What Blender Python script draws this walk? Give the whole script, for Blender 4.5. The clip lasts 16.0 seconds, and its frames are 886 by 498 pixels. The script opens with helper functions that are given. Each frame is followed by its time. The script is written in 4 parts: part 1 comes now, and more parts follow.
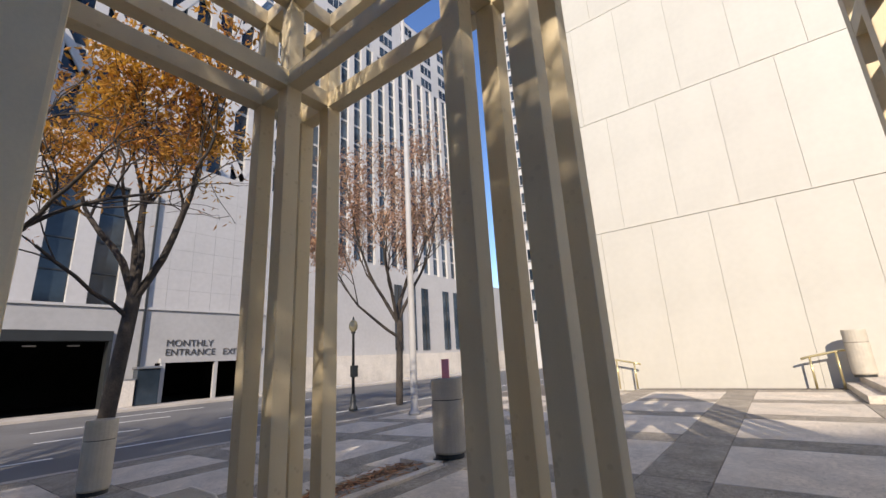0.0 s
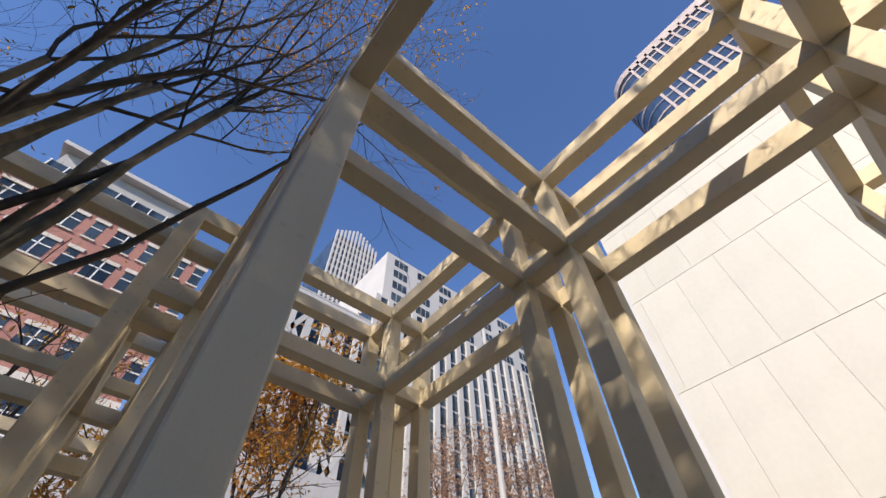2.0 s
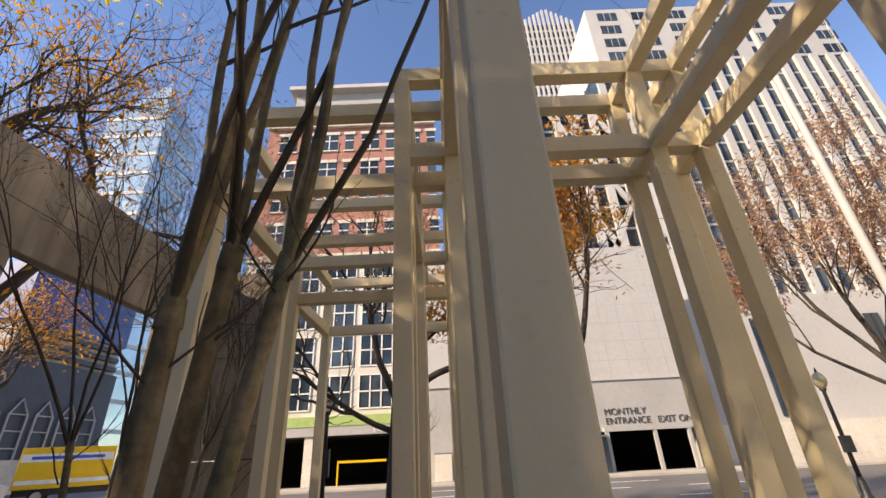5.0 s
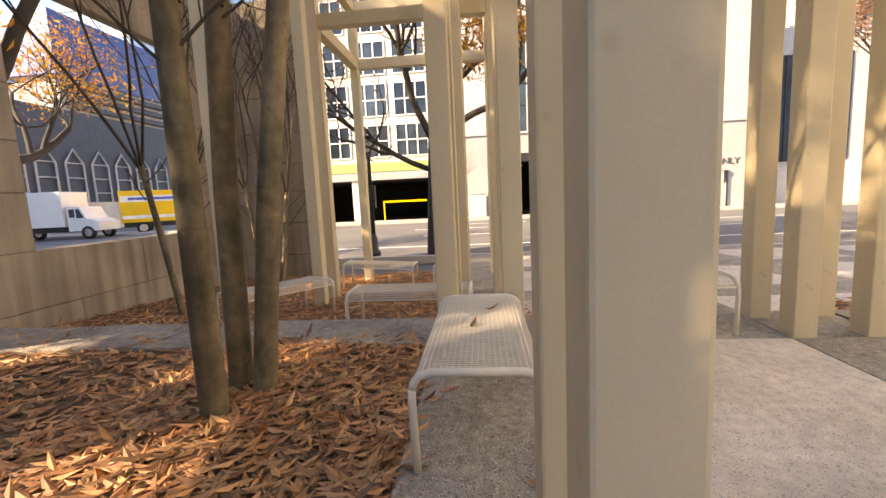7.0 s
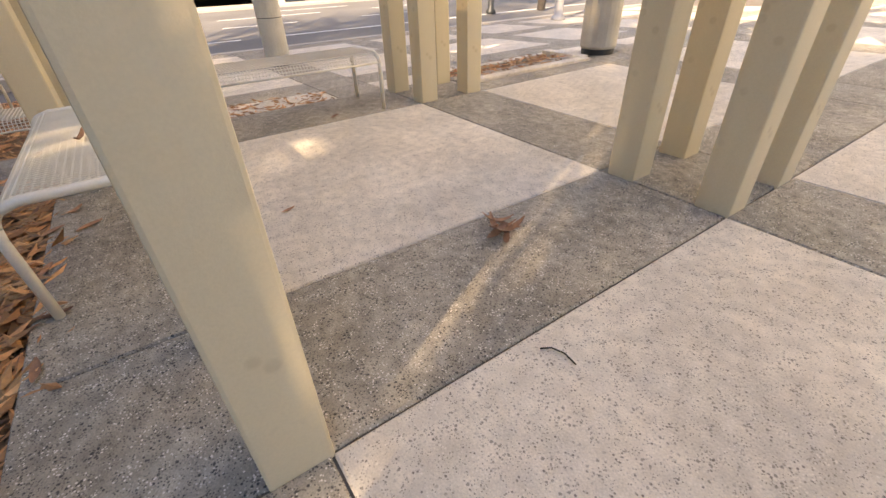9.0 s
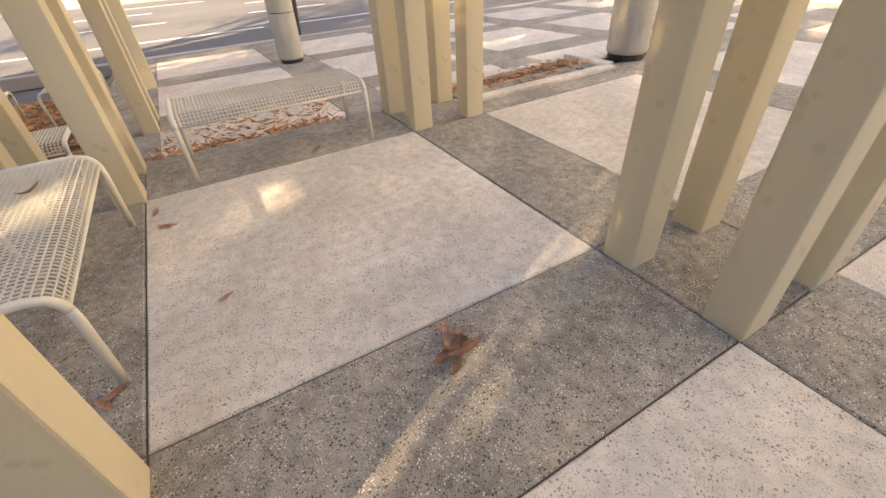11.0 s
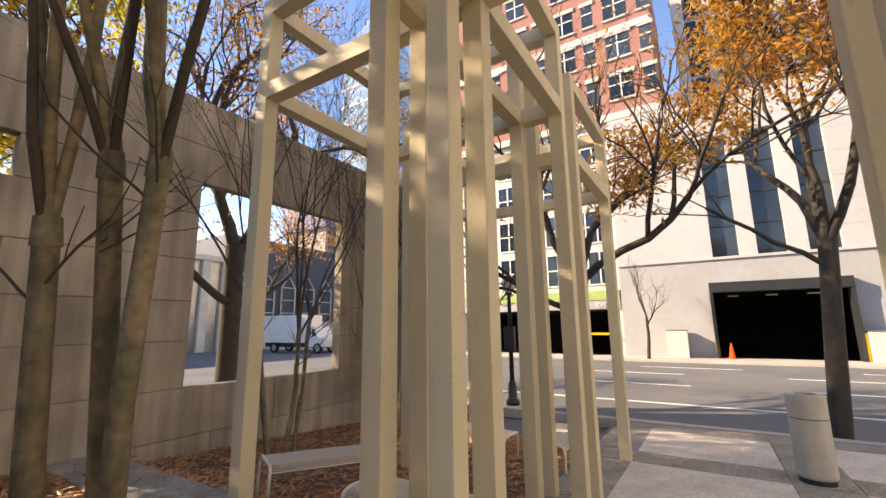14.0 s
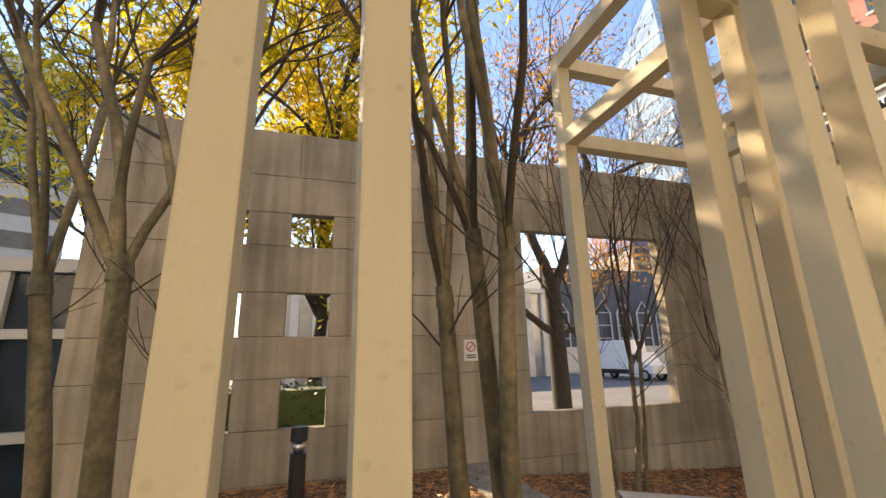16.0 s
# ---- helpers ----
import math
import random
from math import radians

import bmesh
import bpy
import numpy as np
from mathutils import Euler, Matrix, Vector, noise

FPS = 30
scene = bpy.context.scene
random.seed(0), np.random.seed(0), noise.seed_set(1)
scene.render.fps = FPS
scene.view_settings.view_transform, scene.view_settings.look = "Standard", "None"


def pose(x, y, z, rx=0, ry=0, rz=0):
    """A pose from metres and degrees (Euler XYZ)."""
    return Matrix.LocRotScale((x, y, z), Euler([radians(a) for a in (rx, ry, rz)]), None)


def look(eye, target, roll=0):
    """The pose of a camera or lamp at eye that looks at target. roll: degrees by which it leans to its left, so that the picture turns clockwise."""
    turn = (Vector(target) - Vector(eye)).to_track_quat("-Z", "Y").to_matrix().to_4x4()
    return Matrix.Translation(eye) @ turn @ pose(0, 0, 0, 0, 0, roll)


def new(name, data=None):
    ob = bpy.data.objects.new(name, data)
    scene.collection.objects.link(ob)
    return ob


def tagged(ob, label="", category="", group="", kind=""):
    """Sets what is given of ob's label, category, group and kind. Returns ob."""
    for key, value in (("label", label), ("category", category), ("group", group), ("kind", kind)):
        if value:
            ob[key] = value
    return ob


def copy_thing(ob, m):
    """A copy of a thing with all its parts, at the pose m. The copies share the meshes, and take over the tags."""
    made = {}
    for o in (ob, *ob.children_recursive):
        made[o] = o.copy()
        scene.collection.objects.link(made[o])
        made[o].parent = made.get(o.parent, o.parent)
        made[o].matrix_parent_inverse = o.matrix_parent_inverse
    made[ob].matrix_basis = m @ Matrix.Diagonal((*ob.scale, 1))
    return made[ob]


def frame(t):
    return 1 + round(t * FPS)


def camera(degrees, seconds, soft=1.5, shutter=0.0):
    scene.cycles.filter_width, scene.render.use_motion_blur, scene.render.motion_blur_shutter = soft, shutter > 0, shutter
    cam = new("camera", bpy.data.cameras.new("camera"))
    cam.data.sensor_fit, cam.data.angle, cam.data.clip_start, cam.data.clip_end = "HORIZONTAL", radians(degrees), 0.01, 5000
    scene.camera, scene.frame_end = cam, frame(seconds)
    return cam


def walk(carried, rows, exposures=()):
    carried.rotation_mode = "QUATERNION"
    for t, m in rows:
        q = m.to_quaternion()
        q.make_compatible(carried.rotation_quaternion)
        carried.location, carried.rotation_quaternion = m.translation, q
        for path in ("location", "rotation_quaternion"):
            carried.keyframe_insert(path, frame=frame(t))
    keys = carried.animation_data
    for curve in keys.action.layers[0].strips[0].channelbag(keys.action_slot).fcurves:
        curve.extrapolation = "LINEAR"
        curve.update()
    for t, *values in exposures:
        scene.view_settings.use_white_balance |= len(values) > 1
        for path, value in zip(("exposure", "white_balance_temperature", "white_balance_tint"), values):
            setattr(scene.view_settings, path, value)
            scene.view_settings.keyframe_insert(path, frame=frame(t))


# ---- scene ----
cam = camera(93.2, 16.0)
# seconds, place, turn
PATH = [
    (0, -0.270, 0.104, 1.383, 104.70, 2.93, 38.24),
    (0.5, -0.280, 0.050, 1.440, 115.29, 2.56, 44.49),
    (1, -0.240, 0.020, 1.452, 125.53, 2.34, 48.78),
    (1.5, -0.199, -0.028, 1.470, 134.62, 1.53, 49.84),
    (2, -0.148, -0.059, 1.484, 141.47, 0.99, 50.04),
    (2.5, -0.113, -0.084, 1.487, 145.76, 0.43, 51.13),
    (3, -0.106, -0.086, 1.497, 146.26, -0.25, 56.08),
    (3.5, -0.130, -0.114, 1.512, 142.72, -0.81, 65.77),
    (4, -0.167, -0.122, 1.516, 136.37, 0.01, 76.72),
    (4.5, -0.210, -0.099, 1.518, 126.94, 1.74, 85.75),
    (5, -0.287, -0.084, 1.493, 115.53, 2.58, 90.55),
    (7.5, -0.537, -0.120, 1.110, 75.64, 2.12, 89.82),
    (8, -0.513, -0.058, 1.060, 68.94, 2.19, 79.47),
    (8.5, -0.461, 0.021, 1.026, 62.20, 1.77, 65.91),
    (9, -0.421, 0.098, 1.024, 56.19, 1.84, 55.18),
    (11.5, -0.893, 0.876, 1.345, 53.36, 2.52, 63.11),
    (12, -1.117, 1.034, 1.381, 58.96, 2.47, 79.92),
    (12.5, -1.351, 1.172, 1.439, 66.26, 2.21, 95.06),
    (13, -1.528, 1.166, 1.533, 77.36, 1.83, 106.81),
    (13.5, -1.627, 1.303, 1.612, 89.35, 0.88, 115.13),
    (14, -1.674, 1.454, 1.679, 100.38, 0.68, 122.05),
    (14.5, -1.653, 1.506, 1.746, 107.70, 1.02, 129.08),
    (15, -1.591, 1.493, 1.799, 110.69, 1.46, 138.89),
    (15.5, -1.557, 1.491, 1.811, 108.98, 1.03, 151.35),
    (16, -1.482, 1.449, 1.777, 104.32, 1.25, 162.95),
]
EXPOSURES = [(0, 0.78, 7600, 16), (1.5, 0.76, 7600, 16), (2.5, 0.82, 7300, 16), (3.5, 0.93, 7700, 15), (4, 1.04, 8000, 16), (4.5, 1.12, 8600, 17), (5, 1.2, 9600, 18), (7.5, 2.36, 12200, 21), (9, 2.45, 11500, 19),
             (11.5, 2.45, 11200, 18), (12.5, 2.2, 10800, 18), (13.5, 1.96, 10300, 18), (14.5, 1.54, 9800, 18), (15, 1.54, 10200, 18), (15.5, 1.8, 10700, 16), (16, 1.95, 11400, 16)]
walk(cam, [(t, pose(x, y, z, rx, ry, rz)) for t, x, y, z, rx, ry, rz in PATH], EXPOSURES)

# ---- world and sun ----
SUN_EL, SUN_DIR = 27.8, Vector((0.44, -0.90, 0)).normalized()
world = bpy.data.worlds.new("sky")
scene.world = world
world.use_nodes = True
wn = world.node_tree
sky = wn.nodes.new("ShaderNodeTexSky")
sky.sky_type, sky.sun_disc = "NISHITA", False
sky.sun_elevation = radians(SUN_EL)
sky.sun_rotation = math.atan2(SUN_DIR.x, SUN_DIR.y)
sky.air_density, sky.dust_density, sky.ozone_density = 1.0, 0.0, 4.5
wn.nodes["Background"].inputs["Strength"].default_value = 0.148
deep = wn.nodes.new("ShaderNodeHueSaturation")
deep.inputs["Hue"].default_value, deep.inputs["Saturation"].default_value = 0.508, 1.12
wn.links.new(sky.outputs["Color"], deep.inputs["Color"])
wn.links.new(deep.outputs["Color"], wn.nodes["Background"].inputs["Color"])
sun_data = bpy.data.lights.new("sun", "SUN")
sun_data.energy, sun_data.angle, sun_data.color = 3.2, radians(0.55), (1.0, 0.965, 0.90)
sun = new("sun", sun_data)
sun.matrix_world = look(SUN_DIR * 50 + Vector((0, 0, 50 * math.tan(radians(SUN_EL)))), (0, 0, 0))


# ---- materials ----
def mat(name, colour, rough=0.7, metal=0.0, grain=30.0, grain_amt=0.1, blotch=1.5, blotch_amt=0.12, bump=0.1, bump_dist=0.004,
        speck=0.0, speck_scale=120.0, speck_col=(0.05, 0.05, 0.05), rand=0.0, island=0.0, streak=0.0, hue2=None, fine=0.0, coat=0.0, through_light=0.0):
    m = bpy.data.materials.new(name)
    m.use_nodes = True
    n, l = m.node_tree.nodes, m.node_tree.links
    b = n["Principled BSDF"]
    b.inputs["Roughness"].default_value, b.inputs["Metallic"].default_value = rough, metal
    b.inputs["Coat Weight"].default_value = coat
    tc = n.new("ShaderNodeTexCoord")

    def noise_tex(scale, detail=5.0, coord=None):
        t = n.new("ShaderNodeTexNoise")
        t.inputs["Scale"].default_value, t.inputs["Detail"].default_value = scale, detail
        l.new(coord or tc.outputs["Object"], t.inputs["Vector"])
        return t.outputs["Fac"]

    def mix(kind, a, c, fac):
        x = n.new("ShaderNodeMix")
        x.data_type, x.blend_type = "RGBA", kind
        for sock, val in ((x.inputs[6], a), (x.inputs[7], c), (x.inputs[0], fac)):
            if isinstance(val, (tuple, float, int)):
                sock.default_value = (*val, 1) if isinstance(val, tuple) else val
            else:
                l.new(val, sock)
        return x.outputs[2]

    def span(fac, lo, hi, a=0.0, c=1.0):
        r = n.new("ShaderNodeMapRange")
        for i, v in enumerate((lo, hi, a, c)):
            r.inputs[i + 1].default_value = v
        l.new(fac, r.inputs[0])
        return r.outputs[0]

    col = colour
    if hue2:
        col = mix("MIX", col, hue2, span(noise_tex(blotch * 0.7, 4), 0.35, 0.65))
    g = noise_tex(grain)
    val = span(g, 0.3, 0.7, 1 - grain_amt, 1 + grain_amt)
    big = span(noise_tex(blotch, 6), 0.3, 0.7, 1 - blotch_amt, 1 + blotch_amt)
    mul = n.new("ShaderNodeMath")
    mul.operation = "MULTIPLY"
    l.new(val, mul.inputs[0]), l.new(big, mul.inputs[1])
    total = mul.outputs[0]
    if fine:
        k = n.new("ShaderNodeMath")
        k.operation = "MULTIPLY"
        l.new(total, k.inputs[0]), l.new(span(noise_tex(190, 3), 0.3, 0.7, 1 - fine, 1 + fine), k.inputs[1])
        total = k.outputs[0]
    for amt, src in ((rand, "o"), (island, "g")):
        if amt:
            if src == "o":
                out = n.new("ShaderNodeObjectInfo").outputs["Random"]
            else:
                out = n.new("ShaderNodeNewGeometry").outputs["Random Per Island"]
            k = n.new("ShaderNodeMath")
            k.operation = "MULTIPLY"
            l.new(total, k.inputs[0]), l.new(span(out, 0, 1, 1 - amt, 1 + amt), k.inputs[1])
            total = k.outputs[0]
    if streak:
        mp = n.new("ShaderNodeMapping")
        mp.inputs["Scale"].default_value = (3.0, 3.0, 0.18)
        l.new(tc.outputs["Object"], mp.inputs["Vector"])
        k = n.new("ShaderNodeMath")
        k.operation = "MULTIPLY"
        l.new(total, k.inputs[0])
        l.new(span(noise_tex(1.6, 6, mp.outputs[0]), 0.35, 0.7, 1 + streak * 0.4, 1 - streak), k.inputs[1])
        total = k.outputs[0]
    comb = n.new("ShaderNodeCombineColor")
    for i in range(3):
        l.new(total, comb.inputs[i])
    col = mix("MULTIPLY", col, comb.outputs[0], 1.0)
    if speck:
        v = n.new("ShaderNodeTexVoronoi")
        v.inputs["Scale"].default_value = speck_scale
        l.new(tc.outputs["Object"], v.inputs["Vector"])
        f = span(v.outputs["Distance"], 0.18, 0.32, 1.0, 0.0)
        k = n.new("ShaderNodeMath")
        k.operation = "MULTIPLY"
        l.new(f, k.inputs[0]), l.new(span(noise_tex(speck_scale * 0.45, 1), 0.5, 0.62, 0.0, speck), k.inputs[1])
        col = mix("MIX", col, speck_col, k.outputs[0])
        if fine:
            # larger pits with ragged rims, and pale chips of stone between them
            for scale, lo, hi, tone in ((64.0, 0.54, 0.62, speck_col), (125.0, 0.47, 0.58, speck_col), (95.0, 0.56, 0.64, (0.80, 0.72, 0.62))):
                v = n.new("ShaderNodeTexVoronoi")
                v.inputs["Scale"].default_value, v.inputs["Randomness"].default_value = scale, 1.0
                warp = n.new("ShaderNodeVectorMath")
                warp.operation = "MULTIPLY_ADD"
                wob = n.new("ShaderNodeTexNoise")
                wob.inputs["Scale"].default_value = scale * 1.6
                l.new(tc.outputs["Object"], wob.inputs["Vector"])
                l.new(wob.outputs["Color"], warp.inputs[0])
                warp.inputs[1].default_value = (0.5 / scale, 0.5 / scale, 0.5 / scale)
                l.new(tc.outputs["Object"], warp.inputs[2])
                l.new(warp.outputs[0], v.inputs["Vector"])
                k = n.new("ShaderNodeMath")
                k.operation = "MULTIPLY"
                l.new(span(v.outputs["Distance"], 0.2, 0.34, 1.0, 0.0), k.inputs[0])
                l.new(span(noise_tex(scale * 0.21, 4), lo - fine * 0.45, hi - fine * 0.4, 0.0, min(0.95, 0.45 + fine * 2.2)), k.inputs[1])
                col = mix("MIX", col, tone, k.outputs[0])
    l.new(col, b.inputs["Base Color"])
    if bump:
        bp = n.new("ShaderNodeBump")
        bp.inputs["Strength"].default_value, bp.inputs["Distance"].default_value = bump, bump_dist
        l.new(noise_tex(110.0 if fine else grain * 1.7, 6), bp.inputs["Height"])
        l.new(bp.outputs[0], b.inputs["Normal"])
    if through_light:
        tr = n.new("ShaderNodeBsdfTranslucent")
        l.new(col, tr.inputs["Color"])
        mx = n.new("ShaderNodeMixShader")
        mx.inputs[0].default_value = through_light
        l.new(b.outputs[0], mx.inputs[1]), l.new(tr.outputs[0], mx.inputs[2])
        l.new(mx.outputs[0], n["Material Output"].inputs["Surface"])
    return m


CREAM = mat("cream_paint", (0.66, 0.557, 0.37), 0.58, grain=160, grain_amt=0.03, blotch=1.1, blotch_amt=0.05, bump=0.16, bump_dist=0.002, speck=0.5, speck_scale=14, speck_col=(0.50, 0.40, 0.25), streak=0.06)
BENCHW = mat("bench_coating", (0.76, 0.70, 0.58), 0.4, grain=120, grain_amt=0.04, blotch=6, blotch_amt=0.07, bump=0.1)
SLAB = mat("light_concrete", (0.68, 0.59, 0.475), 0.88, grain=14, grain_amt=0.13, blotch=1.6, blotch_amt=0.17, bump=0.7, bump_dist=0.004, speck=0.85, speck_scale=75, speck_col=(0.13, 0.105, 0.085), rand=0.05, hue2=(0.65, 0.585, 0.49), fine=0.1)
BAND = mat("aggregate_band", (0.36, 0.312, 0.24), 0.9, grain=16, grain_amt=0.2, blotch=2.0, blotch_amt=0.3, bump=0.8, bump_dist=0.005, speck=0.95, speck_scale=82, speck_col=(0.045, 0.04, 0.036), rand=0.06, hue2=(0.30, 0.265, 0.22), fine=0.2)
JOINT = mat("joint_dirt", (0.15, 0.125, 0.10), 0.95, bump=0.3)
MARBLE = mat("white_stone_panel", (0.515, 0.497, 0.43), 0.55, grain=5, grain_amt=0.025, blotch=0.5, blotch_amt=0.05, bump=0.05, rand=0.025)
STONEJOINT = mat("panel_joint", (0.33, 0.31, 0.28), 0.9)
BLOCK = mat("tan_block", (0.43, 0.358, 0.27), 0.9, grain=60, grain_amt=0.12, blotch=0.8, blotch_amt=0.28, bump=0.6, streak=0.34, rand=0.09, hue2=(0.38, 0.325, 0.26))
BLOCKJ = mat("block_joint", (0.22, 0.19, 0.15), 0.95)
MULCH = mat("leaf_litter_soil", (0.20, 0.105, 0.05), 0.95, grain=45, grain_amt=0.5, blotch=3, blotch_amt=0.3, bump=1.0, bump_dist=0.02)
LEAFD = mat("dry_leaf", (0.47, 0.245, 0.105), 0.6, grain=60, grain_amt=0.2, blotch=8, blotch_amt=0.1, bump=0.2, island=0.6, hue2=(0.40, 0.165, 0.065))
LEAFO = mat("autumn_leaf", (0.47, 0.205, 0.06), 0.6, grain=30, grain_amt=0.15, blotch=0.8, bump=0, island=0.4, hue2=(0.58, 0.32, 0.045), through_light=0.5)
LEAFP = mat("faded_leaf", (0.50, 0.29, 0.19), 0.65, grain=30, grain_amt=0.15, blotch=0.8, bump=0, island=0.4, hue2=(0.48, 0.32, 0.20), through_light=0.5)
LEAFG = mat("golden_leaf", (0.60, 0.33, 0.04), 0.6, grain=30, grain_amt=0.15, blotch=0.8, bump=0, island=0.4, hue2=(0.55, 0.22, 0.04), through_light=0.5)
LEAFY = mat("yellow_leaf", (0.72, 0.50, 0.05), 0.6, grain=30, grain_amt=0.15, blotch=0.9, bump=0, island=0.4, hue2=(0.48, 0.46, 0.05), through_light=0.5)
HEDGE = mat("hedge_leaf", (0.06, 0.10, 0.03), 0.6, bump=0, island=0.4)
LEAFB = mat("withered_leaf", (0.33, 0.165, 0.095), 0.7, grain=60, grain_amt=0.25, blotch=8, bump=0.2, rand=0.4)
PINKM = mat("rosy_stone", (0.42, 0.35, 0.33), 0.6, grain=3, blotch=0.3, bump=0, rand=0.05)
BARKC = mat("smooth_myrtle_bark", (0.27, 0.20, 0.125), 0.7, grain=18, grain_amt=0.25, blotch=5, blotch_amt=0.3, bump=0.8, bump_dist=0.008, streak=0.6, hue2=(0.17, 0.15, 0.085))
BARKT = mat("twig_bark", (0.07, 0.052, 0.036), 0.85, grain=30, grain_amt=0.2, blotch=4, blotch_amt=0.2, bump=0)
BARKD = mat("dark_bark", (0.048, 0.040, 0.034), 0.9, grain=30, grain_amt=0.3, blotch=4, blotch_amt=0.2, bump=0.8, bump_dist=0.01)
ASPHALT = mat("asphalt", (0.14, 0.138, 0.135), 0.9, grain=80, grain_amt=0.15, blotch=0.35, blotch_amt=0.15, bump=0.4)
GROUND = mat("far_ground", (0.16, 0.155, 0.15), 0.9, grain=20, blotch=0.1, bump=0)
PAVE = mat("pale_pavement", (0.46, 0.42, 0.37), 0.9, grain=50, blotch=0.6, blotch_amt=0.15, bump=0.3)
PAINT = mat("road_paint", (0.75, 0.75, 0.72), 0.7, grain=60, grain_amt=0.2, bump=0)
WHITEF = mat("white_facade", (0.49, 0.478, 0.465), 0.6, grain=3, grain_amt=0.04, blotch=0.25, blotch_amt=0.06, bump=0, rand=0.05)
GREYF = mat("grey_facade", (0.39, 0.385, 0.375), 0.7, grain=3, grain_amt=0.05, blotch=0.3, blotch_amt=0.08, bump=0)
BRICK = mat("red_brick_far", (0.39, 0.18, 0.145), 0.85, grain=9, grain_amt=0.14, blotch=0.4, blotch_amt=0.1, bump=0.2)
TRIM = mat("pale_stone_trim", (0.62, 0.57, 0.50), 0.7, grain=8, blotch=0.6, bump=0)
# shade inside the parking halls, put into a near-black colour
HALLSHADE = mat("hall_shade_black", (0.012, 0.012, 0.013), 0.8, bump=0)
GLASS = mat("window_glass", (0.03, 0.045, 0.06), 0.08, grain=0.8, grain_amt=0.3, blotch=0.3, blotch_amt=0.5, bump=0, rand=0.5)
BLUEGLASS = mat("blue_glass", (0.05, 0.085, 0.15), 0.08, metal=0.3, grain=0.5, blotch=0.1, bump=0, rand=0.3)
PALEGLASS = mat("pale_glass", (0.42, 0.55, 0.62), 0.15, metal=0.4, grain=0.4, blotch=0.1, bump=0)
BLACK = mat("black_metal", (0.025, 0.028, 0.028), 0.45, grain=60, bump=0.1)
GREYM = mat("grey_metal", (0.36, 0.36, 0.36), 0.35, metal=0.8, grain=60, bump=0)
SILVER = mat("silver_metal", (0.7, 0.7, 0.7), 0.3, metal=1.0, grain=50, bump=0)
GLOBE = mat("frosted_globe", (0.72, 0.72, 0.68), 0.3, grain=20, bump=0)
GLOBEY = mat("amber_globe", (0.50, 0.42, 0.24), 0.3, grain=20, bump=0)
BINC = mat("bin_aggregate", (0.50, 0.455, 0.37), 0.85, grain=140, grain_amt=0.2, blotch=4, blotch_amt=0.1, bump=0.7, speck=0.5, speck_scale=110, speck_col=(0.3, 0.27, 0.22))
BRASS = mat("handrail_metal", (0.62, 0.52, 0.28), 0.35, metal=0.7, grain=40, bump=0)
TRUCKW = mat("truck_white", (0.78, 0.78, 0.77), 0.3, grain=5, grain_amt=0.03, blotch=1, blotch_amt=0.04, bump=0)
YELLOW = mat("yellow_panel", (0.85, 0.50, 0.02), 0.4, grain=5, grain_amt=0.04, blotch=1, blotch_amt=0.05, bump=0)
BLUE = mat("blue_panel", (0.05, 0.10, 0.42), 0.4, grain=5, bump=0)
TYRE = mat("tyre_rubber", (0.02, 0.02, 0.02), 0.8, bump=0)
ORANGE = mat("safety_orange", (0.80, 0.09, 0.02), 0.5, grain=20, bump=0)
GREEN = mat("green_fascia", (0.33, 0.45, 0.15), 0.6, grain=10, bump=0)
BLUEROOF = mat("blue_panel_roof", (0.025, 0.075, 0.27), 0.45, grain=4, grain_amt=0.08, blotch=0.4, blotch_amt=0.15, bump=0)
SLATE = mat("slate_roof", (0.055, 0.07, 0.10), 0.6, grain=10, bump=0)
LETTER = mat("dark_lettering", (0.06, 0.06, 0.06), 0.5, bump=0)
SIGNW = mat("sign_white", (0.78, 0.77, 0.74), 0.5, grain=10, grain_amt=0.03, bump=0)
PINK = mat("pink_paper", (0.80, 0.33, 0.42), 0.8, grain=20, bump=0)
RED = mat("red_mark", (0.55, 0.04, 0.04), 0.6, bump=0)


# ---- mesh helpers ----
def mesh_of(name, verts, faces, material, smooth=False):
    me = bpy.data.meshes.new(name)
    me.from_pydata([tuple(v) for v in verts], [], faces)
    me.materials.append(material)
    if smooth:
        me.polygons.foreach_set("use_smooth", [True] * len(me.polygons))
    me.update()
    return me


def obj(name, me, parent=None, at=None, label=""):
    ob = new(name, me)
    if parent:
        ob.parent = parent
    if at is not None:
        ob.matrix_basis = at if isinstance(at, Matrix) else Matrix.Translation(at)
    if label:
        ob["label"] = label
    return ob


def thing(name, at, label, category, group="", kind=""):
    ob = new(name)
    ob.empty_display_size = 0.1
    ob.matrix_basis = at if isinstance(at, Matrix) else Matrix.Translation(at)
    return tagged(ob, label, category, group, kind)


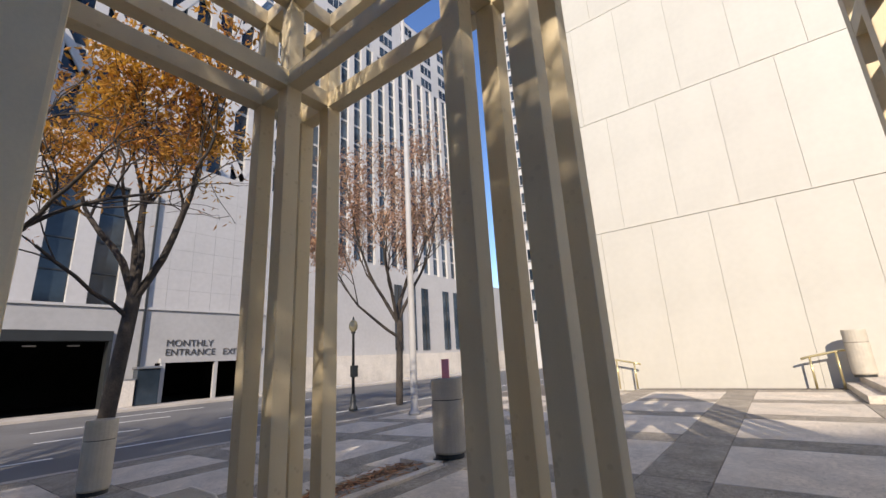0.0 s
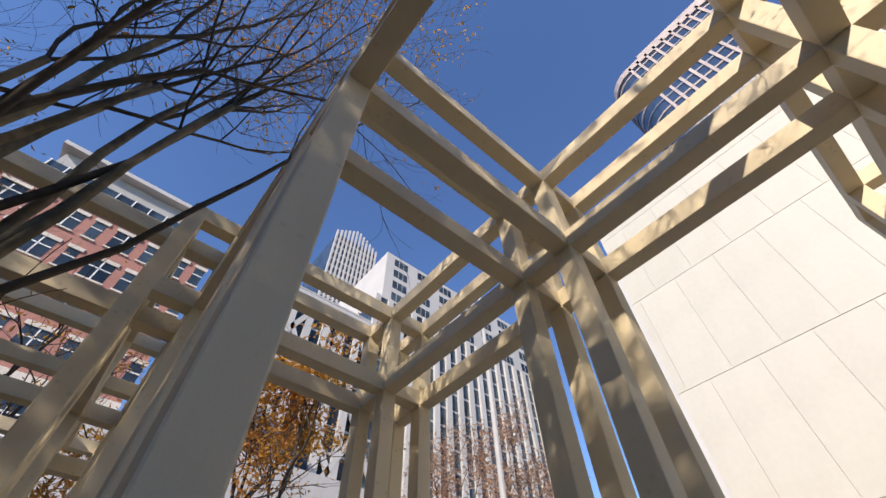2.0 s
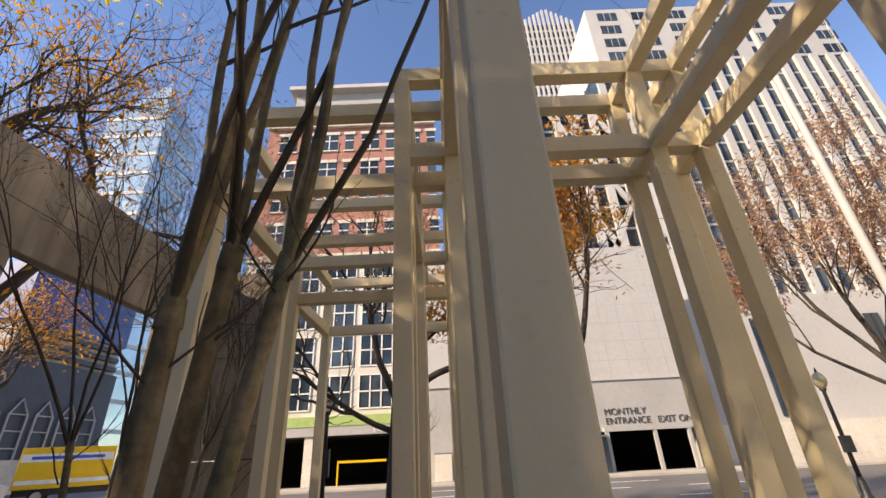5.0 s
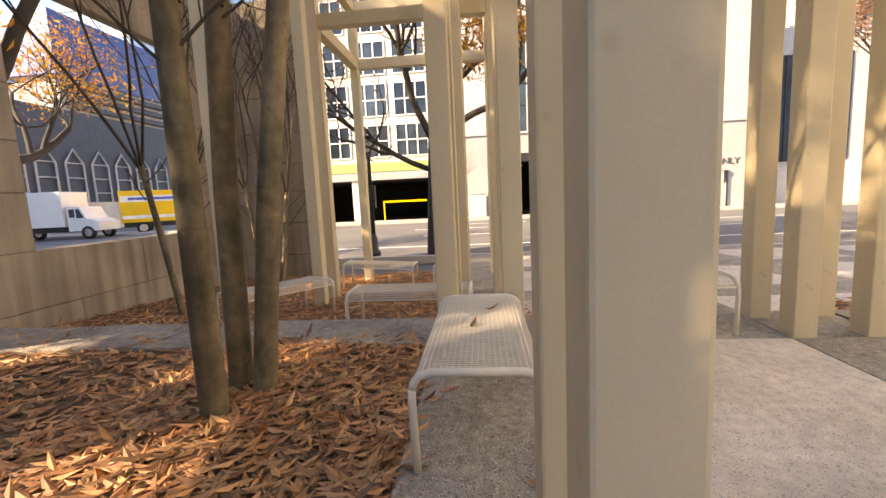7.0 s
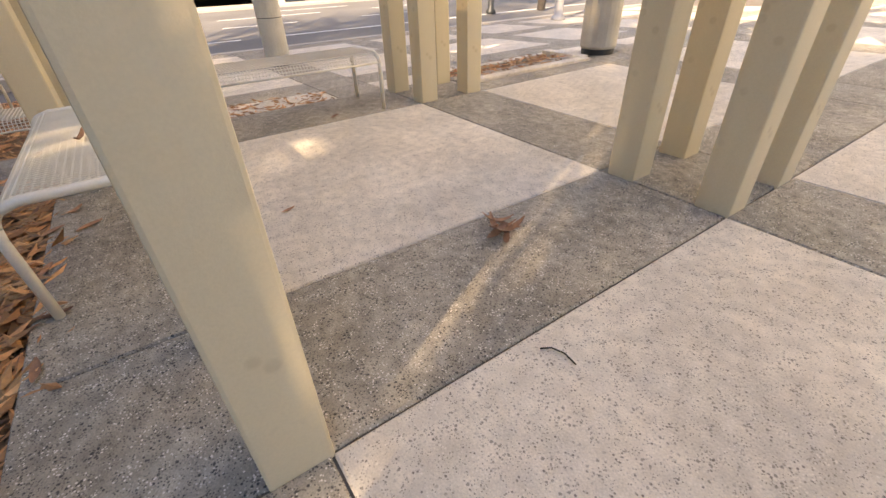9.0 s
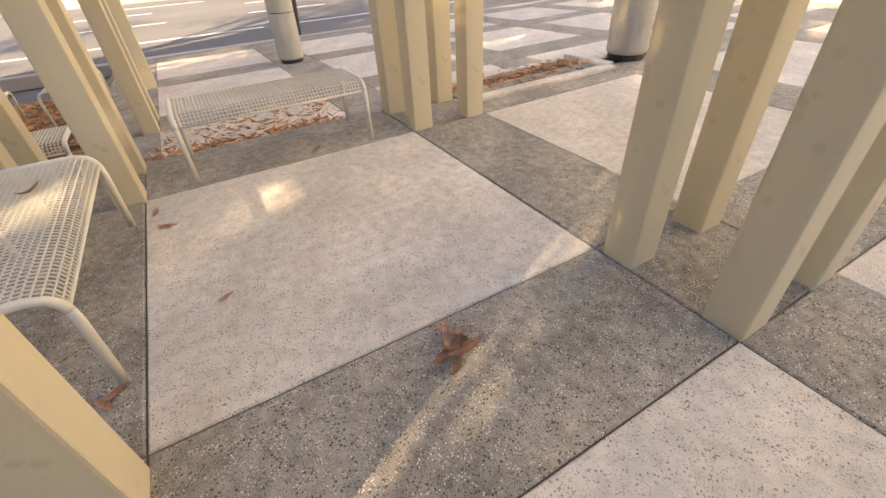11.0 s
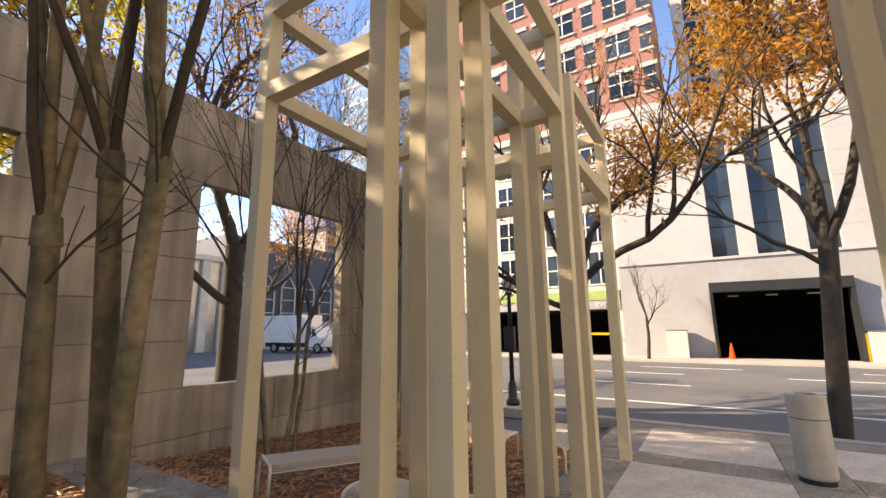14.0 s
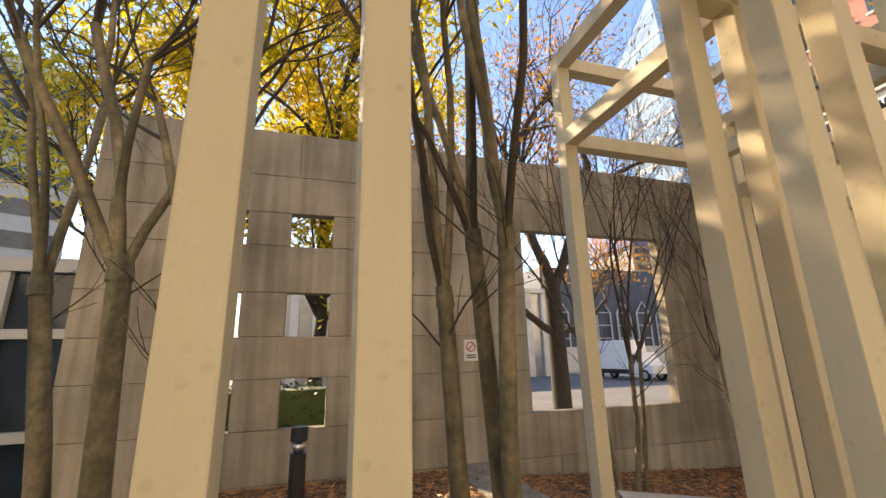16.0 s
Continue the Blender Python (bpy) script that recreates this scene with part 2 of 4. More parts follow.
class Geo:
    """Collects the vertices and faces of one mesh."""

    def __init__(self):
        self.v, self.f = [], []

    def add(self, v, f):
        k = len(self.v)
        self.v += [tuple(p) for p in v]
        self.f += [tuple(i + k for i in q) for q in f]

    def box(self, x0, x1, y0, y1, z0, z1, b=0.0):
        """A box; b rounds off its upright edges and its rims."""
        if not b:
            v = [(x, y, z) for z in (z0, z1) for x, y in ((x0, y0), (x1, y0), (x1, y1), (x0, y1))]
            self.add(v, [(3, 2, 1, 0), (4, 5, 6, 7), (0, 1, 5, 4), (1, 2, 6, 5), (2, 3, 7, 6), (3, 0, 4, 7)])
            return
        bm = bmesh.new()
        bmesh.ops.create_cube(bm, size=1)
        for w in bm.verts:
            w.co = ((x0 + x1) / 2 + w.co.x * (x1 - x0), (y0 + y1) / 2 + w.co.y * (y1 - y0), (z0 + z1) / 2 + w.co.z * (z1 - z0))
        bmesh.ops.bevel(bm, geom=bm.edges[:], offset=b, segments=2, affect="EDGES", profile=0.6)
        bm.verts.index_update()
        self.add([w.co[:] for w in bm.verts], [[w.index for w in q.verts] for q in bm.faces])
        bm.free()

    def tube(self, pts, radii, sides=8, cap=True):
        pts = [Vector(p) for p in pts]
        if not isinstance(radii, (list, tuple)):
            radii = [radii] * len(pts)
        rings, ref = [], None
        for i, p in enumerate(pts):
            d = (pts[min(i + 1, len(pts) - 1)] - pts[max(i - 1, 0)]).normalized()
            if ref is None:
                ref = d.orthogonal().normalized()
            ref = (ref - d * ref.dot(d)).normalized()
            w = d.cross(ref)
            rings.append([p + radii[i] * (math.cos(a) * ref + math.sin(a) * w) for a in (math.tau * k / sides for k in range(sides))])
        v = [q for r in rings for q in r]
        f = [(i * sides + k, i * sides + (k + 1) % sides, (i + 1) * sides + (k + 1) % sides, (i + 1) * sides + k) for i in range(len(pts) - 1) for k in range(sides)]
        if cap:
            f += [tuple(range(sides))[::-1], tuple((len(pts) - 1) * sides + k for k in range(sides))]
        self.add(v, f)

    def lathe(self, profile, sides=24, at=(0, 0, 0)):
        """profile: radius and height, from the foot up."""
        n = len(profile)
        v = [(at[0] + r * math.cos(math.tau * k / sides), at[1] + r * math.sin(math.tau * k / sides), at[2] + h) for r, h in profile for k in range(sides)]
        f = [(i * sides + k, i * sides + (k + 1) % sides, (i + 1) * sides + (k + 1) % sides, (i + 1) * sides + k) for i in range(n - 1) for k in range(sides)]
        f += [tuple(range(sides))[::-1], tuple((n - 1) * sides + k for k in range(sides))]
        self.add(v, f)

    def mesh(self, name, material, smooth=False):
        return mesh_of(name, self.v, self.f, material, smooth)


def box_mesh(name, material, x0, x1, y0, y1, z0, z1, b=0.0):
    g = Geo()
    g.box(x0, x1, y0, y1, z0, z1, b)
    return g.mesh(name, material)


def box_part(name, parent, material, x0, x1, y0, y1, z0, z1, b=0.0, label=""):
    return obj(name, box_mesh(name, material, x0, x1, y0, y1, z0, z1, b), parent, None, label)


def words(name, text, size, material, at, parent=None, label=""):
    """Raised letters, as a mesh."""
    cu = bpy.data.curves.new(name, "FONT")
    cu.body, cu.size, cu.extrude, cu.align_x = text, size, 0.02, "CENTER"
    tmp = bpy.data.objects.new(name + "_curve", cu)
    scene.collection.objects.link(tmp)
    me = bpy.data.meshes.new_from_object(tmp.evaluated_get(bpy.context.evaluated_depsgraph_get()))
    bpy.data.objects.remove(tmp)
    me.materials.clear()
    me.materials.append(material)
    return obj(name, me, parent, at, label)


def zlow(x):
    """Height of the lower plaza, which falls towards the street."""
    return -0.30 + (x + 4.52) * 0.03


# ---- ground, road, pavements ----
ground = tagged(obj("ground", mesh_of("ground", [(-3000, -3000, -0.80), (3000, -3000, -0.80), (3000, 3000, -0.80), (-3000, 3000, -0.80)], [(0, 1, 2, 3)], GROUND)), "wide grey city ground reaching the horizon", "ground", kind="structure")
road = tagged(box_part("road", None, ASPHALT, -31, -13.0, -120, 140, -0.79, -0.66), "grey asphalt street with worn white lines", "road", kind="structure")
lot = tagged(box_part("road", None, ASPHALT, -13.0, 40, -120, -11, -0.79, -0.67), "grey asphalt side street behind the block wall", "road", kind="structure")
far_walk = tagged(box_part("pavement", None, PAVE, -34.2, -31, -120, 140, -0.79, -0.52, 0.02), "pale concrete pavement along the garage", "pavement", kind="structure")
kerb = tagged(box_part("kerb", None, PAVE, -13.0, -12.75, -10, 140, -0.79, -0.545, 0.02), "pale concrete kerb along the street", "kerb", kind="structure")
for k, (x, y0, y1) in enumerate(((-16.2, -12, 3.2), (-16.2, 4.2, 40), (-20.5, -3, 0.6), (-20.5, 3.5, 6.5), (-20.5, 9.5, 12.5), (-24.5, -4, 0.2), (-24.5, 4, 9), (-24.5, 12, 17), (-27.8, -2, 2.6), (-27.8, 7, 12))):
    box_part("road_line", road, PAINT, x - 0.08, x + 0.08, y0, y1, -0.66, -0.655)

P = 2.70
BX0, BX1 = -4.52, -3.80        # the band under the second row of posts
terrace = tagged(box_part("plaza_floor", None, JOINT, -4.52, 9.7, -0.53, 17.0, -0.9, -0.012), "upper plaza floor of pale slabs between dark aggregate bands", "floor", kind="structure")
lower = tagged(obj("lower_plaza_floor", mesh_of("lower_plaza_floor", [(-4.52, -0.6, zlow(-4.52) - 0.012), (-4.52, 40, zlow(-4.52) - 0.012), (-12.75, 40, zlow(-12.75) - 0.012), (-12.75, -0.6, zlow(-12.75) - 0.012),
                                                                            (-4.52, -0.6, -0.9), (-4.52, 40, -0.9), (-12.75, 40, -0.9), (-12.75, -0.6, -0.9)], [(0, 1, 2, 3), (4, 7, 6, 5), (0, 4, 5, 1), (1, 5, 6, 2), (2, 6, 7, 3), (3, 7, 4, 0)], JOINT)),
               "lower plaza floor sloping gently to the street", "floor", kind="structure")


# mulch bed: an uneven sheet under the leaf litter
def zbed(x, y):
    z = -0.035 if x > -4.55 else -0.035 - 0.20 * min(1.0, (-4.55 - x) * 3) + 0.062 * (x + 4.55)
    z += 0.09 * math.exp(-((x + 2.8) ** 2 + (y + 1.65) ** 2) / 0.5)
    return z + 0.02 * noise.noise((x * 1.7, y * 1.7, 0)) - 0.012 * max(0.0, -y - 2)


def bed_mesh(name, x0, x1, y0, y1, step, height, material):
    nx, ny = round((x1 - x0) / step), round((y1 - y0) / step)
    v = [(x0 + (x1 - x0) * i / nx, y0 + (y1 - y0) * j / ny) for j in range(ny + 1) for i in range(nx + 1)]
    f = [(j * (nx + 1) + i, j * (nx + 1) + i + 1, (j + 1) * (nx + 1) + i + 1, (j + 1) * (nx + 1) + i) for j in range(ny) for i in range(nx)]
    return mesh_of(name, [(x, y, height(x, y)) for x, y in v], f, material, True)


bed = tagged(obj("mulch_bed", bed_mesh("mulch_bed", -10.3, 8.0, -6.0, -0.53, 0.15, zbed, MULCH)), "planting bed covered in brown fallen leaves and mulch", "planting bed", kind="structure")
bed2 = tagged(obj("planting_strip", bed_mesh("planting_strip", -4.86, -4.22, 2.95, 4.85, 0.12, lambda x, y: -0.06 + 0.03 * noise.noise((x * 2, y * 2, 3)), MULCH)), "narrow planting strip with dry leaves", "planting bed", kind="structure")
tagged(box_part("planter_kerb", None, SLAB, -4.22, -4.08, 2.95, 4.88, -0.2, 0.035, 0.015), "low pale concrete kerb of the planting strip", "kerb", kind="structure")
tagged(box_part("planter_kerb", None, SLAB, -4.9, -4.22, 4.86, 5.0, -0.4, 0.035, 0.015), "low pale concrete kerb of the planting strip", "kerb", kind="structure")
tagged(box_part("planter_kerb", None, SLAB, -4.9, -4.22, 2.86, 2.95, -0.4, 0.0, 0.01), "low pale concrete kerb of the planting strip", "kerb", kind="structure")

# ---- block wall with openings ----
WALL_Y, WT, WALL_TOP = -6.0, 0.24, 5.82
wall = tagged(new("wall_south"), "tan concrete block wall with square holes and one large opening", "wall", kind="structure")
holes = [(c - 0.355, c + 0.355, z0, z1) for c in (-2.76, -1.40, 0.01) for z0, z1 in ((0.72, 1.48), (2.14, 2.86), (3.67, 4.25))]
holes.append((-8.95, -5.50, 0.80, 4.28))


def in_hole(xa, xb, za, zb):
    return any(h[0] - 0.01 < (xa + xb) / 2 < h[1] + 0.01 and h[2] - 0.01 < (za + zb) / 2 < h[3] + 0.01 for h in holes)


ROWZ = [-0.9, -0.05, 0.72, 1.48, 2.14, 2.86, 3.67, 4.265, 4.95, WALL_TOP]
for r in range(len(ROWZ) - 1):
    za, zb = ROWZ[r], ROWZ[r + 1]
    cuts = set()
    for h in holes:
        if h[2] < (za + zb) / 2 < h[3]:
            cuts |= {h[0], h[1]}
    edges = sorted({-10.3, 1.92} | cuts)
    # split the longer runs into blocks, staggered from row to row
    full = []
    for a, c in zip(edges, edges[1:]):
        if in_hole(a, c, za, zb):
            continue
        n = max(1, round((c - a) / 2.3))
        xs = [a + (c - a) * (k + (0.0 if k in (0, n) else (0.25 if r % 2 else -0.25))) / n for k in range(n + 1)]
        full += list(zip(xs, xs[1:]))
    for a, c in full:
        ob = box_part("block", wall, BLOCK, a + 0.004, c - 0.004, WALL_Y - WT, WALL_Y, za + 0.005, zb - 0.005, 0.01)
core = Geo()
for r in range(len(ROWZ) - 1):
    za, zb = ROWZ[r], ROWZ[r + 1]
    hs = sorted([h for h in holes if h[2] < (za + zb) / 2 < h[3]])
    x = -10.28
    for h in hs + [(1.90, None)]:
        if h[0] - x > 0.05:
            core.box(x, h[0] - 0.02, WALL_Y - WT + 0.03, WALL_Y - 0.03, za, zb)
        x = h[1]
obj("mortar", core.mesh("mortar", BLOCKJ), wall)
# pier at the wall's street end
pier = tagged(new("wall_west"), "tan concrete block pier at the end of the wall", "wall", kind="structure")
for r in range(len(ROWZ) - 1):
    za, zb = ROWZ[r], ROWZ[r + 1]
    for a, c in (((-6.45, -5.2), (-5.2, -4.1)) if r % 2 else ((-6.45, -5.7), (-5.7, -4.1))):
        box_part("block", pier, BLOCK, -11.3, -10.31, a + 0.008, c - 0.008, za + 0.008, zb - 0.008, 0.012)

# ---- white stone wall ----
north = tagged(box_part("wall_north", None, STONEJOINT, -5.5, 24, 17.06, 19.5, -0.9, 23.0), "tall wall clad in large white stone panels", "wall", kind="structure")
PW = 1.88
for r, (za, zb) in enumerate(((-0.1, 5.95), (5.95, 10.85), (10.85, 15.8), (15.8, 20.7), (20.7, 23.05))):
    off = -5.13 if r % 2 == 0 else -4.19
    xs = [-5.5] + [off + PW * k for k in range(16)]
    me = {}
    for a, c in zip(xs, xs[1:]):
        w = round(c - a, 3)
        if w < 0.1:
            continue
        if w not in me:
            me[w] = box_mesh("panel", MARBLE, 0.004, w - 0.004, 0, 0.07, 0.011, zb - za - 0.011, 0.004)
        obj("panel", me[w], north, (a, 17.0, za))

# ---- unseen building added east of the plaza to cut its sky light ----
east = tagged(box_part("wall_east", None, GREYF, 24.4, 40, -9, 34, -0.9, 14.6), "unseen plain grey building added to cut the eastern sky light", "wall", kind="structure")
for r in range(3):
    box_part("window_band", east, GLASS, 24.3, 24.42, -8, 33, 2.0 + 3.7 * r, 3.9 + 3.7 * r)

# ---- pergola ----
PWD = 0.168                      # post and beam width
L1, L2, BH = 4.235, 5.33, 0.19    # undersides of the two beam levels, beam depth
XS = {"K": 0.98, "k": 1.53, "A": -1.175, "a": -1.69, "D": -3.875, "d": -4.39, "G": -6.575, "g": -7.125, "I": -9.275}
YS = {"C": 2.26, "c": 2.775, "D": 0.105, "d": -0.42, "E": -2.60}
pergola = thing("pergola", (0, 0, 0), "cream-painted steel pergola of clustered square posts and two levels of beams", "pergola")
H = PWD / 2


def post(x, y, z0, z1):
    z0 = round(z0, 3)
    key = round(z1 - z0, 3)
    if key not in POSTS:
        g = Geo()
        g.box(-H, H, -H, H, 0, key, 0.010)
        POSTS[key] = g.mesh("post", CREAM)
    obj("post", POSTS[key], pergola, (x, y, z0))


POSTS = {}
TOP = L2 + BH
for x in ("K", "k", "A", "a", "D", "d"):
    for y in ("C", "c"):
        post(XS[x], YS[y], -0.02 if x not in "d" else -0.02, TOP)
for x, y in (("A", "D"), ("a", "D"), ("K", "D"), ("D", "D"), ("d", "D"), ("D", "d"), ("d", "d"), ("d", "E"), ("G", "D"), ("G", "d"), ("G", "E")):
    post(XS[x], YS[y], -0.02 if XS[x] > -4.5 else zbed(-6.5, -2.6) - 0.1 if y == "E" else zlow(XS[x]) - 0.06, TOP)
S2 = 0.42
for x, y in (("g", "D"), ("g", "d"), ("g", "E"), ("I", "D"), ("I", "E")):
    post(XS[x], YS[y], zbed(XS[x], -2.6) - 0.1 if y == "E" else zlow(XS[x]) - 0.06, TOP - S2)


def beam(axis, fixed, a, c, z):
    """A beam on posts' faces: it runs from post face to post face, a little inside their width."""
    h = H - 0.003
    if axis == "x":
        box_part("beam", pergola, CREAM, min(a, c), max(a, c), fixed - h, fixed + h, z, z + BH, 0.008)
    else:
        box_part("beam", pergola, CREAM, fixed - h, fixed + h, min(a, c), max(a, c), z, z + BH, 0.008)


def run(axis, fixed, stops, levels):
    for a, c in zip(stops, stops[1:]):
        s = 1 if c > a else -1
        for z in levels:
            beam(axis, fixed, a + s * (H - 0.004), c - s * (H - 0.004), z)


LV, LV2 = (L1, L2), (L1 - S2, L2 - S2)
for y in ("C", "c"):
    run("x", YS[y], [XS[k] for k in "kKAaDd"], LV)
run("x", YS["D"], [XS[k] for k in "KAaDdG"], LV)
run("x", YS["d"], [XS[k] for k in "DdG"], LV)
run("x", YS["E"], [XS[k] for k in "dG"], LV)
for x in "KAaDd":
    run("y", XS[x], [YS["D"], YS["C"], YS["c"]] if x in "KAa" else [YS["d"], YS["D"], YS["C"], YS["c"]], LV)
run("y", XS["k"], [YS["C"], YS["c"]], LV)
for x in "Kk":
    for y in (4.96, 5.51):
        post(XS[x], y, -0.02, TOP)
    run("y", XS[x], [YS["c"], 4.96, 5.51], LV)
for y in (4.96, 5.51):
    run("x", y, [XS["K"], XS["k"]], LV)
run("y", XS["d"], [YS["E"], YS["d"]], LV)
run("y", XS["G"], [YS["E"], YS["d"], YS["D"]], LV)
run("x", YS["D"], [XS["g"], XS["I"]], LV2)
run("x", YS["d"], [XS["g"], XS["I"]], LV2[1:])
run("x", YS["E"], [XS["g"], XS["I"]], LV2)
run("y", XS["g"], [YS["E"], YS["d"], YS["D"]], LV2)
run("y", XS["I"], [YS["E"], YS["D"]], LV2)


# ---- benches ----
def make_bench(length=1.28, width=0.56, height=0.455):
    b = thing("bench", (0, 0, 0), "cream wire-mesh bench with rolled edges and tubular legs", "bench", "wire benches")
    lx, wy, r = length / 2, width / 2, 0.085
    flat_half, arc = wy - r, r * radians(82)

    def prof(s):
        """Point of the seat's cross profile at arc length s from its middle: flat, then rolling down along both long edges."""
        over = abs(s) - flat_half
        if over <= 0:
            return s, height
        a = over / r
        return math.copysign(flat_half + r * math.sin(a), s), height - r * (1 - math.cos(a))
    smax = flat_half + arc
    g = Geo()
    w = 0.0034
    for k in range(25):
        y, z = prof(smax * (-1 + 2 * k / 24))
        g.tube([(-lx, y, z), (lx, y, z)], w, 4, False)
    ss = [-smax, -smax * 0.93, -smax * 0.86, -smax * 0.79, -flat_half, 0, flat_half, smax * 0.79, smax * 0.86, smax * 0.93, smax]
    for k in range(54):
        x = -lx + length * k / 53
        g.tube([(x, prof(s)[0], prof(s)[1] + 0.004) for s in ss], w, 4, False)
    obj("seat", g.mesh("seat", BENCHW), b)
    for sy in (-1, 1):
        g = Geo()
        y, z = prof(sy * smax)
        g.tube([(-lx, y, z), (lx, y, z)], 0.008, 8)
        obj("side_rail", g.mesh("side_rail", BENCHW, True), b)
    for sx in (-1, 1):
        g = Geo()
        x = sx * (lx + 0.012)
        g.tube([(x, prof(s)[0] * 1.0, prof(s)[1] - 0.004) for s in ss], 0.018, 12)
        obj("end_rail", g.mesh("end_rail", BENCHW, True), b)
        for sy in (-1, 1):
            g = Geo()
            y, z = prof(sy * smax)
            g.tube([(x, y, z - 0.002), (x, y + sy * 0.004, z - 0.05), (x, y - sy * 0.004, 0.0)], 0.0178, 12)
            obj("leg", g.mesh("leg", BENCHW, True), b)
    return b


bench = make_bench()
bench.matrix_basis = pose(-4.15, 1.165, 0, 0, 0, 90)
copy_thing(bench, pose(-2.84, -0.16, 0, 0, 0, 0))
copy_thing(bench, pose(-5.5, -2.72, zbed(-5.5, -2.7) + 0.01, 0, 3.0, 155))
copy_thing(bench, pose(-5.02, -0.93, zbed(-5.02, -0.93) + 0.01, 0, 0, 90))
copy_thing(bench, pose(-8.3, -2.1, zbed(-8.3, -2.1) + 0.01, 0, 3.0, 90))
copy_thing(bench, pose(-8.6, -0.75, zbed(-8.6, -0.75) + 0.01, 0, 0, 0))


# ---- bins ----
def make_bin(height, radius):
    b = thing("litter_bin", (0, 0, 0), "round tan concrete litter bin on a dark base", "litter bin", "litter bins")
    g = Geo()
    g.lathe([(radius * 0.9, 0), (radius * 0.9, 0.07)])
    obj("base", g.mesh("base", BLACK, False), b)
    g = Geo()
    z1 = height * 0.72
    g.lathe([(radius * 0.93, 0.07), (radius, 0.1), (radius * 1.0, z1 - 0.015), (radius * 0.985, z1)])
    obj("drum", g.mesh("drum", BINC, False), b)
    g = Geo()
    g.lathe([(radius * 0.95, z1), (radius * 0.95, z1 + 0.012)])
    obj("seam", g.mesh("seam", BLACK), b)
    g = Geo()
    g.lathe([(radius * 0.985, z1 + 0.012), (radius, z1 + 0.03), (radius * 1.0, height - 0.03), (radius * 0.97, height), (radius * 0.55, height), (radius * 0.55, height - 0.15)])
    obj("lid", g.mesh("lid", BINC, False), b)
    return b


tagged(box_part("planter_kerb", None, SLAB, -4.98, -4.86, 2.86, 5.0, -0.45, -0.02, 0.01), "low pale concrete kerb of the planting strip", "kerb", kind="structure")
bin_a = make_bin(1.14, 0.225)
bin_a.matrix_basis = pose(-9.5, 2.47, zlow(-9.5))
bin_b = make_bin(1.10, 0.235)
bin_b.matrix_basis = pose(-4.36, 5.35, 0.0)
tagged(bin_b, "round tan concrete litter bin with a pink flyer on top")
flyer = thing("flyer", (-4.33, 5.30, 1.10), "small pink paper flyer standing on the litter bin", "flyer")
box_part("sheet", flyer, PINK, -0.07, 0.07, -0.003, 0.003, 0.0, 0.28)
tagged(box_part("bin_slab", None, SLAB, -4.7, -4.22, 5.0, 5.7, -0.4, 0.0, 0.01), "pale concrete pad beside the planting strip", "pad", kind="structure")
bin_c = make_bin(1.25, 0.26)
bin_c.matrix_basis = pose(1.35, 16.3, 0.34)


# ---- steps, rails by the white wall ----
steps = thing("steps", (0, 0, 0), "low concrete steps at the foot of the white wall", "steps", kind="structure")
for k in range(2):
    box_part("step", steps, SLAB, 0.95 + 0.32 * k, 9.7, 13.0, 17.0, 0.0 + 0.17 * k, 0.17 * (k + 1), 0.01)


def make_rail(x, y, z, toward):
    r = thing("handrail", (x, y, z), "short brass-coloured metal handrail beside the white wall", "handrail", "handrails")
    for k, a in enumerate((0.0, toward)):
        g = Geo()
        g.tube([(a, 0, 0), (a, 0, 0.88 + 0.12 * k)], 0.03, 10)
        obj("post", g.mesh("post", BRASS, True), r)
    g = Geo()
    g.tube([(-toward * 0.35, 0, 0.84), (0, 0, 0.9), (toward, 0, 1.02), (toward * 1.5, 0, 1.06)], 0.032, 10)
    obj("rail", g.mesh("rail", BRASS, True), r)


make_rail(-4.55, 16.6, 0, -0.6)
make_rail(0.3, 16.6, 0, 0.6)

# ---- bollard light and small sign on the block wall ----
bollard = thing("bollard_light", (-1.40, -4.6, zbed(-1.3, -4.6) - 0.02), "black bollard light with a silver band in the bed", "bollard light")
g = Geo()
g.lathe([(0.10, 0), (0.10, 0.72)], 20)
obj("column", g.mesh("column", BLACK), bollard)
g = Geo()
g.lathe([(0.06, 0.72), (0.085, 0.80), (0.05, 0.86)], 20)
obj("reflector", g.mesh("reflector", SILVER, True), bollard)
g = Geo()
g.lathe([(0.105, 0.86), (0.105, 1.02), (0.098, 1.03)], 20)
obj("cap", g.mesh("cap", BLACK), bollard)
sign = thing("wall_sign", (-4.30, WALL_Y + 0.012, 1.87), "small white no-smoking sign on the block wall", "sign")
box_part("plate", sign, SIGNW, -0.13, 0.13, -0.008, 0.008, -0.19, 0.19, 0.004)
g = Geo()
for k in range(24):
    a, c = math.tau * k / 24, math.tau * (k + 1) / 24
    g.add([(0.09 * math.cos(a), 0.010, 0.06 + 0.09 * math.sin(a)), (0.09 * math.cos(c), 0.010, 0.06 + 0.09 * math.sin(c)), (0.07 * math.cos(c), 0.010, 0.06 + 0.07 * math.sin(c)), (0.07 * math.cos(a), 0.010, 0.06 + 0.07 * math.sin(a))], [(0, 1, 2, 3)])
g.add([(-0.06, 0.010, 0.11), (-0.05, 0.010, 0.125), (0.06, 0.010, 0.01), (0.05, 0.010, -0.005)], [(0, 1, 2, 3)])
obj("ring", g.mesh("ring", RED), sign)
for z in (-0.09, -0.13):
    box_part("print", sign, LETTER, -0.09, 0.09, 0.0085, 0.010, z - 0.012, z + 0.012)


